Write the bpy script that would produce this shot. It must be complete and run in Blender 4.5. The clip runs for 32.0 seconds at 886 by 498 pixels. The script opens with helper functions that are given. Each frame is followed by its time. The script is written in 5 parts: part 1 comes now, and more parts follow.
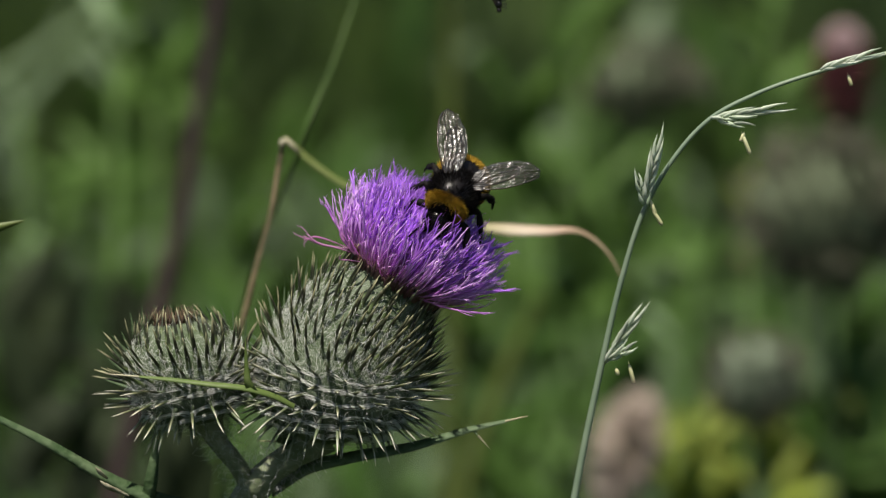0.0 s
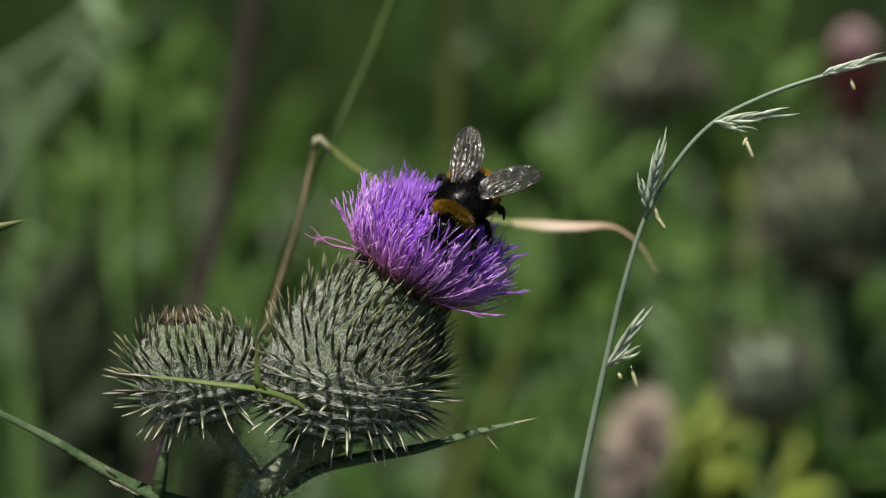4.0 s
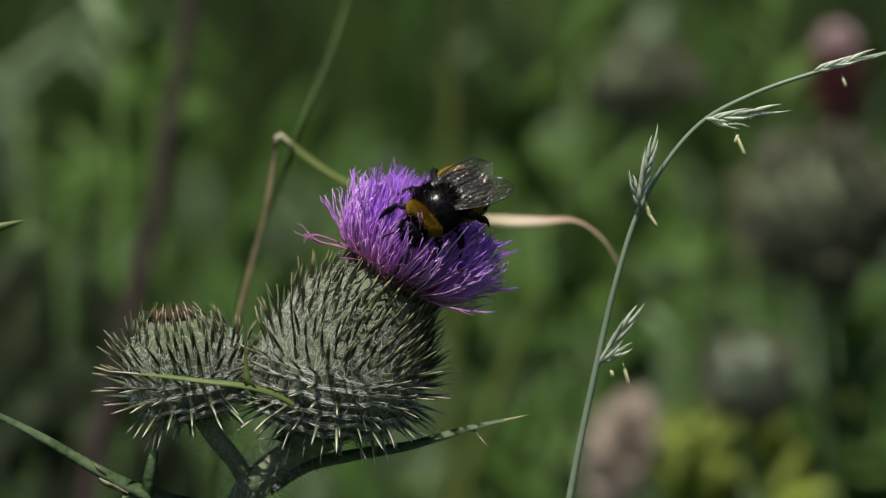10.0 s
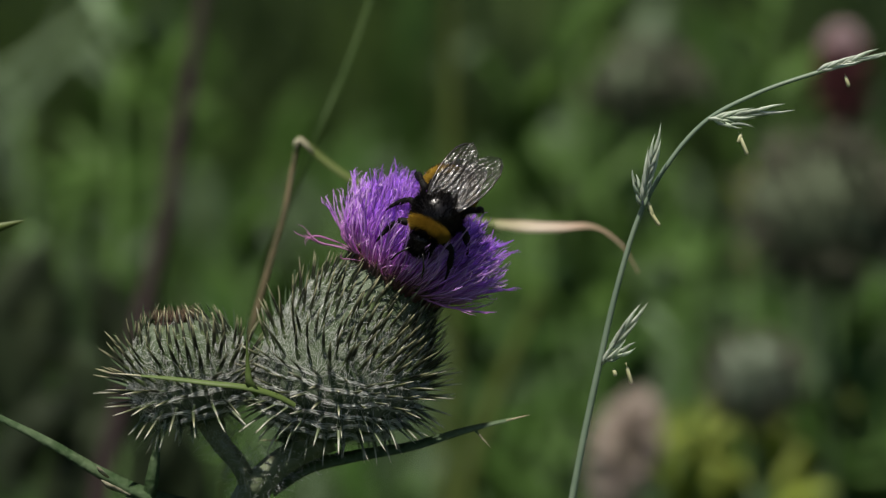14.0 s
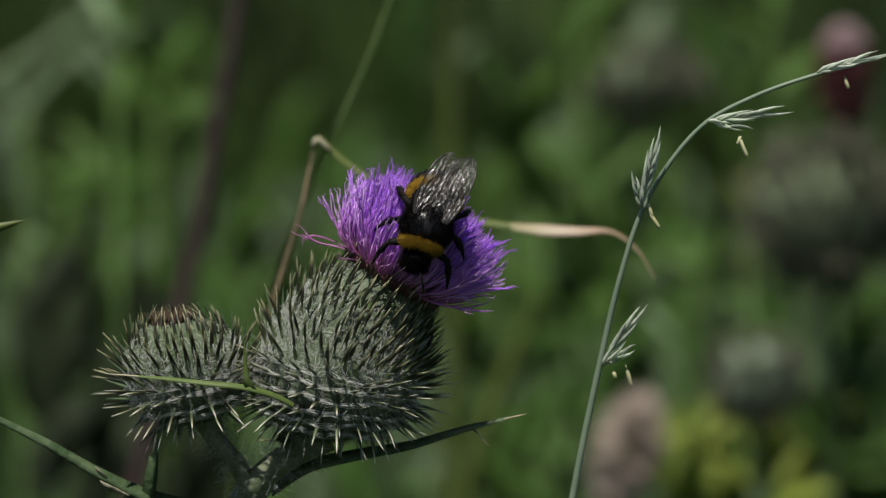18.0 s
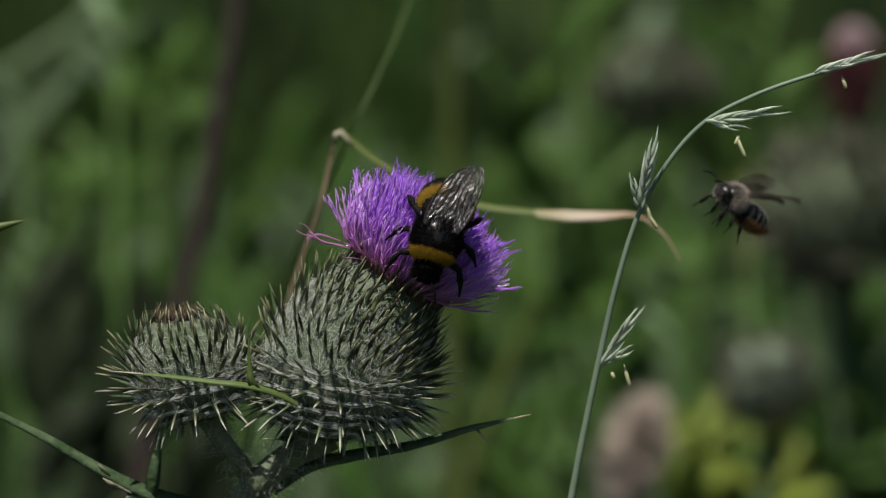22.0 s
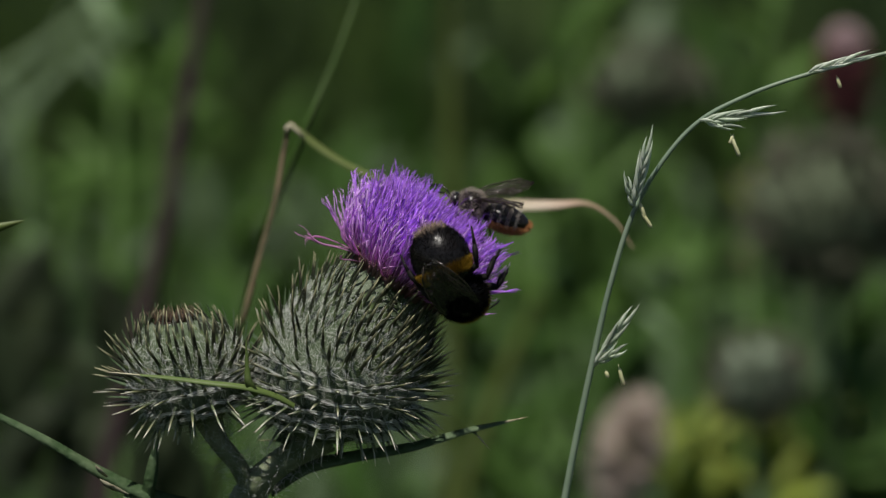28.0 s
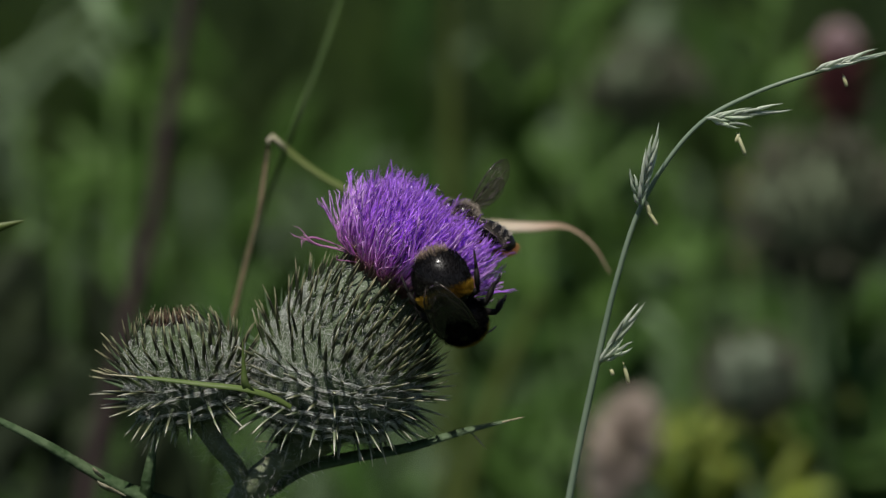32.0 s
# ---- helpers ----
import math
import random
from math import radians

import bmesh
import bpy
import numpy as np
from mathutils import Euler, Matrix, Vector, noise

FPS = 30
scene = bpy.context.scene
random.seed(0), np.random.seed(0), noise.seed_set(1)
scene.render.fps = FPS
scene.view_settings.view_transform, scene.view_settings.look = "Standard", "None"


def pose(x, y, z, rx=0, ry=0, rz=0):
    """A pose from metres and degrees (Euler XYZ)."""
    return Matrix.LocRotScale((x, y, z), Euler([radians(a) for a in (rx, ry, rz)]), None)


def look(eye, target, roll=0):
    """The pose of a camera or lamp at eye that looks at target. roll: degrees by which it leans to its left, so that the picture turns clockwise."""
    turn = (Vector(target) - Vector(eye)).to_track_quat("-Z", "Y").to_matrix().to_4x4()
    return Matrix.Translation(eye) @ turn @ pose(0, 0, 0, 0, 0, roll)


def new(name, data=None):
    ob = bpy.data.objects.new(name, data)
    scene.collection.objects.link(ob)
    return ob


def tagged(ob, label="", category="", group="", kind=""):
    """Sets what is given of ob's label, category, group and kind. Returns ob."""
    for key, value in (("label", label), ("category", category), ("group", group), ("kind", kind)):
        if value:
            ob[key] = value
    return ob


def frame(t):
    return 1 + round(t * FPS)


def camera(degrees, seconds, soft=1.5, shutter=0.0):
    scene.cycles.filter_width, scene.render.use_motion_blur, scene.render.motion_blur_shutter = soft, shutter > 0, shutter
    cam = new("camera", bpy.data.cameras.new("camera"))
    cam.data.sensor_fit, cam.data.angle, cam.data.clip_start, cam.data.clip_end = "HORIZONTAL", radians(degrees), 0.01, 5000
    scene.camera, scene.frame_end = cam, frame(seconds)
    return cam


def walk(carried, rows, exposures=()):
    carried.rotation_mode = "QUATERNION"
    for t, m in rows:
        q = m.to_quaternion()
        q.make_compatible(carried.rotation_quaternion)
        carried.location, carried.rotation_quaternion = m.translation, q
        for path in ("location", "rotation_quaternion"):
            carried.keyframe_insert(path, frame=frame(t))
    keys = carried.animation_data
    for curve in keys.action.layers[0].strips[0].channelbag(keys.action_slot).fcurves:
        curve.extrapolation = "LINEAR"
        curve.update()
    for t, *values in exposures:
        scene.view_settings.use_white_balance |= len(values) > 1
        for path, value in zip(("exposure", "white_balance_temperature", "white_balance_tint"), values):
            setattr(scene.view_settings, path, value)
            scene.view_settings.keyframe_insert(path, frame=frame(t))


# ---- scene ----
ZC = 0.70          # height of the thistle heads above the ground
TILT = radians(8)
cam = camera(8.975, 32.0, soft=1.2, shutter=0.5)
EYE = Vector((0, -0.9 * math.cos(TILT), ZC + 0.9 * math.sin(TILT)))
VIEW = look(EYE, (0, 0, ZC))
cam.data.dof.use_dof = True
cam.data.dof.focus_distance = 0.888
cam.data.dof.aperture_fstop = 16.5
cam.data.dof.aperture_blades = 9
walk(cam, [(0, VIEW), (32, VIEW)],
     exposures=[(0, 0.32, 6730, 10), (4, 0.28, 6710, 10), (9, 0.14, 6680, 10), (14, -0.05, 6560, 10), (19, -0.13, 6480, 10), (24, -0.16, 6470, 10), (29, -0.25, 6440, 10), (32, -0.29, 6430, 10)])

# ---- light ----
world = bpy.data.worlds.new("sky")
scene.world = world
world.use_nodes = True
wn = world.node_tree.nodes
sky = wn.new("ShaderNodeTexSky")
sky.sky_type = "NISHITA"
sky.sun_disc = False
SUN_FROM = Vector((-0.14, -0.36, 0.88)).normalized()
sky.sun_elevation = math.asin(SUN_FROM.z)
sky.sun_rotation = math.atan2(SUN_FROM.x, SUN_FROM.y)
world.node_tree.links.new(sky.outputs[0], wn["Background"].inputs[0])
wn["Background"].inputs[1].default_value = 0.048
sun = new("sun", bpy.data.lights.new("sun", "SUN"))
sun.data.energy = 4.7
sun.data.angle = radians(0.53)
sun.data.color = (1.0, 0.95, 0.87)
sun.matrix_world = look(SUN_FROM * 5, (0, 0, 0))


# ---- materials ----
def mat(name, base, rough=0.6, vary=None, scale=400.0, bump=0.0, spec=0.4, trans=0.0, metal=0.0,
        alpha=1.0, rand=0.0, along=None, sheen=0.0, coat=0.0, reach=(0.75, 1.3), stretch=None):
    """A principled material: base colour mottled towards vary by noise at two scales, with relief.
    along: (axis, start, end, stops) colours the length of a piece in its own space."""
    m = bpy.data.materials.new(name)
    m.use_nodes = True
    nt = m.node_tree
    b = nt.nodes["Principled BSDF"]
    b.inputs["Roughness"].default_value = rough
    b.inputs["Metallic"].default_value = metal
    b.inputs["Specular IOR Level"].default_value = spec
    b.inputs["Alpha"].default_value = alpha
    if sheen:
        b.inputs["Sheen Weight"].default_value = sheen
    if coat:
        b.inputs["Coat Weight"].default_value = coat
        b.inputs["Coat Roughness"].default_value = 0.15
    tc = nt.nodes.new("ShaderNodeTexCoord")
    link = nt.links.new
    if along:
        axis, lo, hi, stops = along
        sep = nt.nodes.new("ShaderNodeSeparateXYZ")
        link(tc.outputs["Object"], sep.inputs[0])
        mr = nt.nodes.new("ShaderNodeMapRange")
        mr.inputs[1].default_value, mr.inputs[2].default_value = lo, hi
        link(sep.outputs["XYZ".index(axis)], mr.inputs[0])
        ramp = nt.nodes.new("ShaderNodeValToRGB")
        els = ramp.color_ramp.elements
        while len(els) < len(stops):
            els.new(0.5)
        for e, (p, c) in zip(els, stops):
            e.position, e.color = p, (*c, 1)
        link(mr.outputs[0], ramp.inputs[0])
        colour = ramp.outputs[0]
    else:
        rgb = nt.nodes.new("ShaderNodeRGB")
        rgb.outputs[0].default_value = (*base, 1)
        colour = rgb.outputs[0]
    n = nt.nodes.new("ShaderNodeTexNoise")
    n.inputs["Scale"].default_value = scale
    n.inputs["Detail"].default_value = 6
    if stretch:
        mp = nt.nodes.new("ShaderNodeMapping")
        mp.inputs["Scale"].default_value = stretch
        link(tc.outputs["Object"], mp.inputs["Vector"])
        link(mp.outputs[0], n.inputs["Vector"])
    else:
        link(tc.outputs["Object"], n.inputs["Vector"])
    if vary:
        n2 = nt.nodes.new("ShaderNodeTexNoise")
        n2.inputs["Scale"].default_value = scale * 0.18
        link(tc.outputs["Object"], n2.inputs["Vector"])
        add = nt.nodes.new("ShaderNodeMath")
        add.operation = "ADD"
        link(n.outputs["Fac"], add.inputs[0])
        link(n2.outputs["Fac"], add.inputs[1])
        mr = nt.nodes.new("ShaderNodeMapRange")
        mr.inputs[1].default_value, mr.inputs[2].default_value = reach
        link(add.outputs[0], mr.inputs[0])
        mix = nt.nodes.new("ShaderNodeMixRGB")
        mix.inputs[2].default_value = (*vary, 1)
        link(mr.outputs[0], mix.inputs[0])
        link(colour, mix.inputs[1])
        colour = mix.outputs[0]
    if rand:
        info = nt.nodes.new("ShaderNodeNewGeometry" if rand < 0 else "ShaderNodeObjectInfo")
        hsv = nt.nodes.new("ShaderNodeHueSaturation")
        mr = nt.nodes.new("ShaderNodeMapRange")
        mr.inputs[3].default_value, mr.inputs[4].default_value = 1 - abs(rand), 1 + abs(rand)
        link(info.outputs["Random Per Island" if rand < 0 else "Random"], mr.inputs[0])
        link(mr.outputs[0], hsv.inputs["Value"])
        link(colour, hsv.inputs["Color"])
        colour = hsv.outputs[0]
    link(colour, b.inputs["Base Color"])
    if bump:
        bp = nt.nodes.new("ShaderNodeBump")
        bp.inputs["Strength"].default_value = bump
        bp.inputs["Distance"].default_value = 0.0004
        link(n.outputs["Fac"], bp.inputs["Height"])
        link(bp.outputs[0], b.inputs["Normal"])
    if trans:
        tl = nt.nodes.new("ShaderNodeBsdfTranslucent")
        link(colour, tl.inputs[0])
        ms = nt.nodes.new("ShaderNodeMixShader")
        ms.inputs[0].default_value = trans
        link(b.outputs[0], ms.inputs[1])
        link(tl.outputs[0], ms.inputs[2])
        link(ms.outputs[0], nt.nodes["Material Output"].inputs[0])
    return m


M_FLORET = mat("violet_floret", (0, 0, 0), 0.24, None, 300, trans=0.5, rand=-0.4, spec=0.9,
               along=("Z", 0.0, 0.016, [(0.0, (0.70, 0.33, 0.62)), (0.25, (0.74, 0.37, 0.88)), (0.5, (0.72, 0.37, 0.96)), (0.85, (0.62, 0.29, 0.92)), (1.0, (0.47, 0.20, 0.80))]))
M_FLORET_LIGHT = mat("pale_violet_floret", (0, 0, 0), 0.2, None, 300, trans=0.34, rand=-0.35, spec=1.0,
                     along=("Z", 0.0, 0.016, [(0.0, (0.60, 0.28, 0.52)), (0.25, (0.79, 0.48, 0.91)), (0.6, (0.82, 0.54, 0.96)), (1.0, (0.80, 0.47, 0.94))]))
M_INVOLUCRE = mat("woolly_green", (0.055, 0.085, 0.035), 0.85, (0.175, 0.21, 0.145), 900, bump=1.0)
M_BRACT_UP = mat("dark_bract", (0, 0, 0), 0.5, None, 500, rand=0.3, spec=0.45,
                 along=("Z", 0.0, 0.0058, [(0.0, (0.17, 0.21, 0.11)), (0.22, (0.10, 0.14, 0.05)), (0.38, (0.018, 0.024, 0.010)),
                                            (0.68, (0.024, 0.026, 0.012)), (0.93, (0.36, 0.35, 0.20))]))
M_BRACT_MID = mat("green_bract", (0, 0, 0), 0.5, None, 500, rand=0.3, spec=0.45,
                  along=("Z", 0.0, 0.0060, [(0.0, (0.10, 0.13, 0.07)), (0.25, (0.05, 0.075, 0.03)), (0.5, (0.035, 0.045, 0.018)),
                                             (0.72, (0.17, 0.18, 0.09)), (0.92, (0.56, 0.54, 0.42))]))
M_BRACT_LOW = mat("pale_bract", (0, 0, 0), 0.45, None, 500, rand=0.3, spec=0.45,
                  along=("Z", 0.0, 0.0066, [(0.0, (0.045, 0.065, 0.03)), (0.30, (0.06, 0.085, 0.035)), (0.55, (0.14, 0.17, 0.09)),
                                             (0.74, (0.42, 0.43, 0.35)), (1.0, (0.58, 0.53, 0.42))]))
M_COBWEB = mat("white_wool", (0.82, 0.83, 0.80), 0.7, None, trans=0.25)
M_STEM = mat("woolly_stem", (0.115, 0.15, 0.07), 0.7, (0.27, 0.29, 0.20), 700, bump=0.9)
M_LEAF = mat("thistle_leaf", (0.05, 0.095, 0.035), 0.6, (0.14, 0.20, 0.10), 700, bump=0.9, trans=0.12)
M_BRIGHT_LEAF = mat("bright_leaf", (0.105, 0.165, 0.035), 0.5, (0.16, 0.22, 0.07), 420, bump=0.4, trans=0.2)
M_SPINE = mat("straw_spine", (0.52, 0.49, 0.34), 0.4, (0.44, 0.35, 0.20), 300)
M_SCAR = mat("leaf_scar", (0.40, 0.38, 0.27), 0.7, (0.22, 0.20, 0.12), 900, bump=0.8)
M_CREAM = mat("cream_sheath", (0.50, 0.47, 0.35), 0.6, (0.34, 0.30, 0.18), 500, bump=0.4)
M_SEEDED = mat("grey_thistle", (0.060, 0.082, 0.042), 0.85, (0.17, 0.205, 0.125), 120, bump=0.4)
M_DEADTOP = mat("withered_brown", (0.022, 0.011, 0.010), 0.8, (0.05, 0.026, 0.018), 700, bump=0.8)
M_TUFT = mat("withered_tuft", (0.13, 0.09, 0.05), 0.8, (0.06, 0.032, 0.022), 400, rand=-0.5)
M_REDBASE = mat("reddish_base", (0.13, 0.05, 0.055), 0.5, (0.30, 0.19, 0.17), 400, trans=0.2, rand=-0.3)
M_GRASS_STEM = mat("blue_green_grass", (0.21, 0.29, 0.20), 0.4, (0.27, 0.35, 0.24), 300, bump=0.2, trans=0.15)
M_SPIKE = mat("pale_spikelet", (0.74, 0.79, 0.68), 0.4, (0.42, 0.52, 0.36), 700, trans=0.35, rand=-0.25)
M_ANTHER = mat("yellow_anther", (0.68, 0.67, 0.40), 0.6, (0.54, 0.52, 0.26), 800)
M_DRY = mat("straw_blade", (0, 0, 0), 0.5, (0.40, 0.30, 0.19), 700, bump=0.4, trans=0.3, stretch=(0.12, 1.0, 1.0), reach=(1.0, 1.4),
            along=("X", 0.030, 0.055, [(0.0, (0.24, 0.27, 0.09)), (0.22, (0.48, 0.44, 0.26)), (0.45, (0.68, 0.58, 0.45)), (0.72, (0.52, 0.37, 0.26)), (1.0, (0.42, 0.34, 0.22))]))
M_DRYSTEM = mat("tan_stem", (0.16, 0.125, 0.065), 0.7, (0.07, 0.065, 0.03), 500, bump=0.6, reach=(0.85, 1.2))
M_GREENSTEM = mat("green_culm", (0.038, 0.07, 0.016), 0.6, (0.065, 0.10, 0.03), 150, spec=0.2)
M_BLADE = mat("green_blade", (0.125, 0.175, 0.038), 0.5, (0.17, 0.21, 0.065), 150, trans=0.25)
M_DOCK = mat("purple_stem", (0.045, 0.026, 0.03), 0.6, (0.07, 0.045, 0.042), 120)
# very dark leaf colour; on the dock it stands in for shade
M_DARK_SHADE_LEAF = mat("dark_shade_leaf", (0.020, 0.034, 0.013), 0.6, (0.042, 0.056, 0.024), 60, bump=0.4, rand=0.3)
M_CLOVER = mat("clover_red", (0.075, 0.018, 0.022), 0.7, (0.13, 0.035, 0.04), 250, trans=0.2, rand=-0.4)
M_CLOVER_TOP = mat("clover_pink", (0.36, 0.27, 0.275), 0.7, (0.24, 0.14, 0.15), 250, trans=0.2, rand=-0.4)
M_WITHERED = mat("withered_pink", (0.48, 0.40, 0.34), 0.8, (0.30, 0.245, 0.20), 250, rand=-0.5)
M_FAR_HEAD = mat("far_thistle", (0.115, 0.155, 0.097), 0.8, (0.24, 0.29, 0.205), 120, bump=0.4)
M_FAR_SPINE = mat("far_spine", (0.14, 0.145, 0.095), 0.7, (0.05, 0.042, 0.03), 100, rand=-0.4)
# dark and light mottling paints shaded gaps and sunlit clumps into the green
M_MEADOW = mat("meadow_green", (0.023, 0.046, 0.012), 0.6, (0.116, 0.192, 0.036), 11, spec=0.3, trans=0.3, rand=-0.45, reach=(0.95, 1.30))
M_MEADOW_PALE = mat("meadow_pale", (0.155, 0.24, 0.115), 0.6, (0.25, 0.34, 0.195), 25, trans=0.2, rand=0.4)
M_MEADOW_YELLOW = mat("meadow_yellow", (0.29, 0.37, 0.055), 0.5, (0.41, 0.49, 0.10), 60, trans=0.35, rand=0.3)
M_HERB = mat("herb_leaf", (0.036, 0.092, 0.018), 0.5, (0.116, 0.215, 0.042), 30, spec=0.3, trans=0.3, rand=-0.45)
M_SOIL = mat("soil", (0.030, 0.042, 0.015), 0.95, (0.065, 0.068, 0.034), 18, bump=0.6)
M_BLACK_PILE = mat("black_pile", (0.005, 0.0045, 0.0045), 0.8, None, spec=0.08)
M_YELLOW_PILE = mat("ochre_pile", (0.33, 0.20, 0.018), 0.7, None, rand=-0.35, spec=0.2)
M_BUFF_PILE = mat("buff_pile", (0.40, 0.30, 0.22), 0.8, None, rand=-0.25, spec=0.1)
M_GREY_PILE = mat("grey_brown_pile", (0.40, 0.345, 0.29), 0.8, None, rand=-0.4, spec=0.15)
M_PALE_PILE = mat("pale_pile", (0.44, 0.40, 0.34), 0.75, None, rand=-0.3, spec=0.2)
M_ORANGE_PILE = mat("orange_brush", (0.38, 0.17, 0.065), 0.7, None, rand=-0.4, spec=0.2)
M_CHITIN = mat("black_chitin", (0.009, 0.0075, 0.007), 0.25, (0.014, 0.012, 0.011), 600, bump=0.3, spec=0.4)
M_LEG = mat("matt_black_leg", (0.008, 0.007, 0.0065), 0.65, (0.014, 0.012, 0.010), 700, bump=0.4, spec=0.15)
M_VEIN = mat("wing_vein", (0.06, 0.045, 0.035), 0.25, None, spec=0.9, metal=0.3)
M_WING = mat("wing_membrane", (0.045, 0.038, 0.032), 0.27, None, 1800, bump=0.6, spec=1.0, alpha=0.55, coat=1.0)
M_WING_DARK = mat("smoky_wing", (0.035, 0.028, 0.022), 0.4, None, 700, bump=0.4, spec=0.2, alpha=0.5)


# ---- helpers ----
def V(p):
    """A place given in millimetres about the thistle heads."""
    return Vector((p[0] / 1000, p[1] / 1000, ZC + p[2] / 1000))


def mesh_of(name, verts, faces, material, smooth=True):
    me = bpy.data.meshes.new(name)
    me.from_pydata([tuple(v) for v in verts], [], faces)
    me.materials.append(material)
    if smooth:
        me.polygons.foreach_set("use_smooth", [True] * len(me.polygons))
    me.update()
    return me


def part(name, me, parent, label="", kind=""):
    ob = new(name, me)
    ob.parent = parent
    return tagged(ob, label=label, kind=kind)


def thing(name, place, label, category, group="", kind=""):
    ob = new(name)
    ob.location = place
    return tagged(ob, label=label, category=category, group=group, kind=kind)


class Shape:
    """Vertices and faces gathered for one mesh; off is taken away from each vertex."""

    def __init__(self, off=(0, 0, 0)):
        self.v, self.f, self.off = [], [], Vector(off)

    def tube(self, pts, radii, sides=6, flat=1.0, rib=0.0):
        pts = [Vector(p) for p in pts]
        n0 = len(self.v)
        side = None
        for i, p in enumerate(pts):
            d = (pts[min(i + 1, len(pts) - 1)] - pts[max(i - 1, 0)]).normalized()
            if side is None:
                side = d.cross(Vector((0.31, 1, 0.17))).normalized()
            side = (side - d * side.dot(d)).normalized()
            up = d.cross(side)
            r0 = radii[i] if hasattr(radii, "__len__") else radii
            for k in range(sides):
                a = 2 * math.pi * k / sides
                r = r0 * (1 + rib * (-1) ** k)
                self.v.append(p + side * (r * math.cos(a)) + up * (r * flat * math.sin(a)) - self.off)
        for i in range(len(pts) - 1):
            for k in range(sides):
                a, b = n0 + i * sides + k, n0 + i * sides + (k + 1) % sides
                self.f.append((a, b, b + sides, a + sides))
        self.f.append(tuple(range(n0 + sides - 1, n0 - 1, -1)))
        self.f.append(tuple(range(n0 + (len(pts) - 1) * sides, n0 + len(pts) * sides)))
        return self

    def ribbon(self, pts, widths, face=(0, -1, 0), fold=0.25, thick=0.00025):
        """A leaf blade with a folded midrib and a thickness, its upper side towards face."""
        pts = [Vector(p) for p in pts]
        n0 = len(self.v)
        for i, p in enumerate(pts):
            d = (pts[min(i + 1, len(pts) - 1)] - pts[max(i - 1, 0)]).normalized()
            s = d.cross(Vector(face)).normalized()
            n = s.cross(d).normalized()
            w = widths[i] / 2
            for q in (p - s * w + n * (w * fold), p, p + s * w + n * (w * fold), p - n * thick):
                self.v.append(q - self.off)
        for i in range(len(pts) - 1):
            a, b = n0 + 4 * i, n0 + 4 * i + 4
            self.f += [(a, a + 1, b + 1, b), (a + 1, a + 2, b + 2, b + 1), (a + 2, a + 3, b + 3, b + 2), (a + 3, a, b, b + 3)]
        return self

    def ball(self, c, r, segs=12, rings=8, m=None, warp=0.0):
        """An ellipsoid with radii r, turned by m."""
        n0 = len(self.v)
        c = Vector(c)
        for j in range(rings + 1):
            th = math.pi * j / rings
            for i in range(segs):
                ph = 2 * math.pi * i / segs
                q = Vector((r[0] * math.sin(th) * math.cos(ph), r[1] * math.sin(th) * math.sin(ph), r[2] * math.cos(th)))
                if warp:
                    q *= 1 + warp * noise.noise(q * (2.5 / max(r)) + c * 90)
                if m:
                    q = m @ q
                self.v.append(c + q - self.off)
        for j in range(rings):
            for i in range(segs):
                a, b = n0 + j * segs + i, n0 + j * segs + (i + 1) % segs
                self.f.append((a, a + segs, b + segs, b))
        return self

    def tri(self, p, d, length, width):
        """One hair: a slim triangle from p along d."""
        s = d.cross(Vector((random.uniform(-1, 1), random.uniform(-1, 1), random.uniform(-1, 1))))
        if s.length < 1e-9:
            s = d.orthogonal()
        s = s.normalized() * (width / 2)
        n0 = len(self.v)
        p = Vector(p) - self.off
        self.v += [p - s, p + s, p + d * length]
        self.f.append((n0, n0 + 1, n0 + 2))

    def mesh(self, name, material, smooth=True):
        return mesh_of(name, self.v, self.f, material, smooth)


def curve(pts, n=8):
    """n points to a span on a smooth line through pts."""
    pts = [Vector(p) for p in pts]
    gap = [(b - a).length for a, b in zip(pts, pts[1:])]
    m = [(pts[1] - pts[0]) / gap[0]]
    for i in range(1, len(pts) - 1):
        u, v = (pts[i] - pts[i - 1]) / gap[i - 1], (pts[i + 1] - pts[i]) / gap[i]
        m.append((u * gap[i] + v * gap[i - 1]) / (gap[i] + gap[i - 1]))
    m.append((pts[-1] - pts[-2]) / gap[-1])
    out = []
    for i, l in enumerate(gap):
        for k in range(n):
            t = k / n
            out.append(pts[i] * (2 * t ** 3 - 3 * t * t + 1) + m[i] * (l * (t ** 3 - 2 * t * t + t))
                       + pts[i + 1] * (3 * t * t - 2 * t ** 3) + m[i + 1] * (l * (t ** 3 - t * t)))
    out.append(pts[-1])
    return out


def spread(values, n):
    """n values evenly along a short list."""
    return list(np.interp(np.linspace(0, 1, n), np.linspace(0, 1, len(values)), values))


def frame_of(z, hint):
    """A turn whose z axis is z and whose y axis leans to hint."""
    z = Vector(z).normalized()
    x = Vector(hint).cross(z)
    if x.length < 1e-9:
        x = z.orthogonal()
    x.normalize()
    y = z.cross(x)
    return Matrix((x, y, z)).transposed()


rnd = random.Random(7)

# ---- ground and meadow ----
ground = new("ground", mesh_of("ground", [(-400, -400, 0), (400, -400, 0), (400, 400, 0), (-400, 400, 0)], [(0, 1, 2, 3)], M_SOIL))
tagged(ground, label="dark soil with moss and thatch under a summer meadow", category="ground", kind="structure")


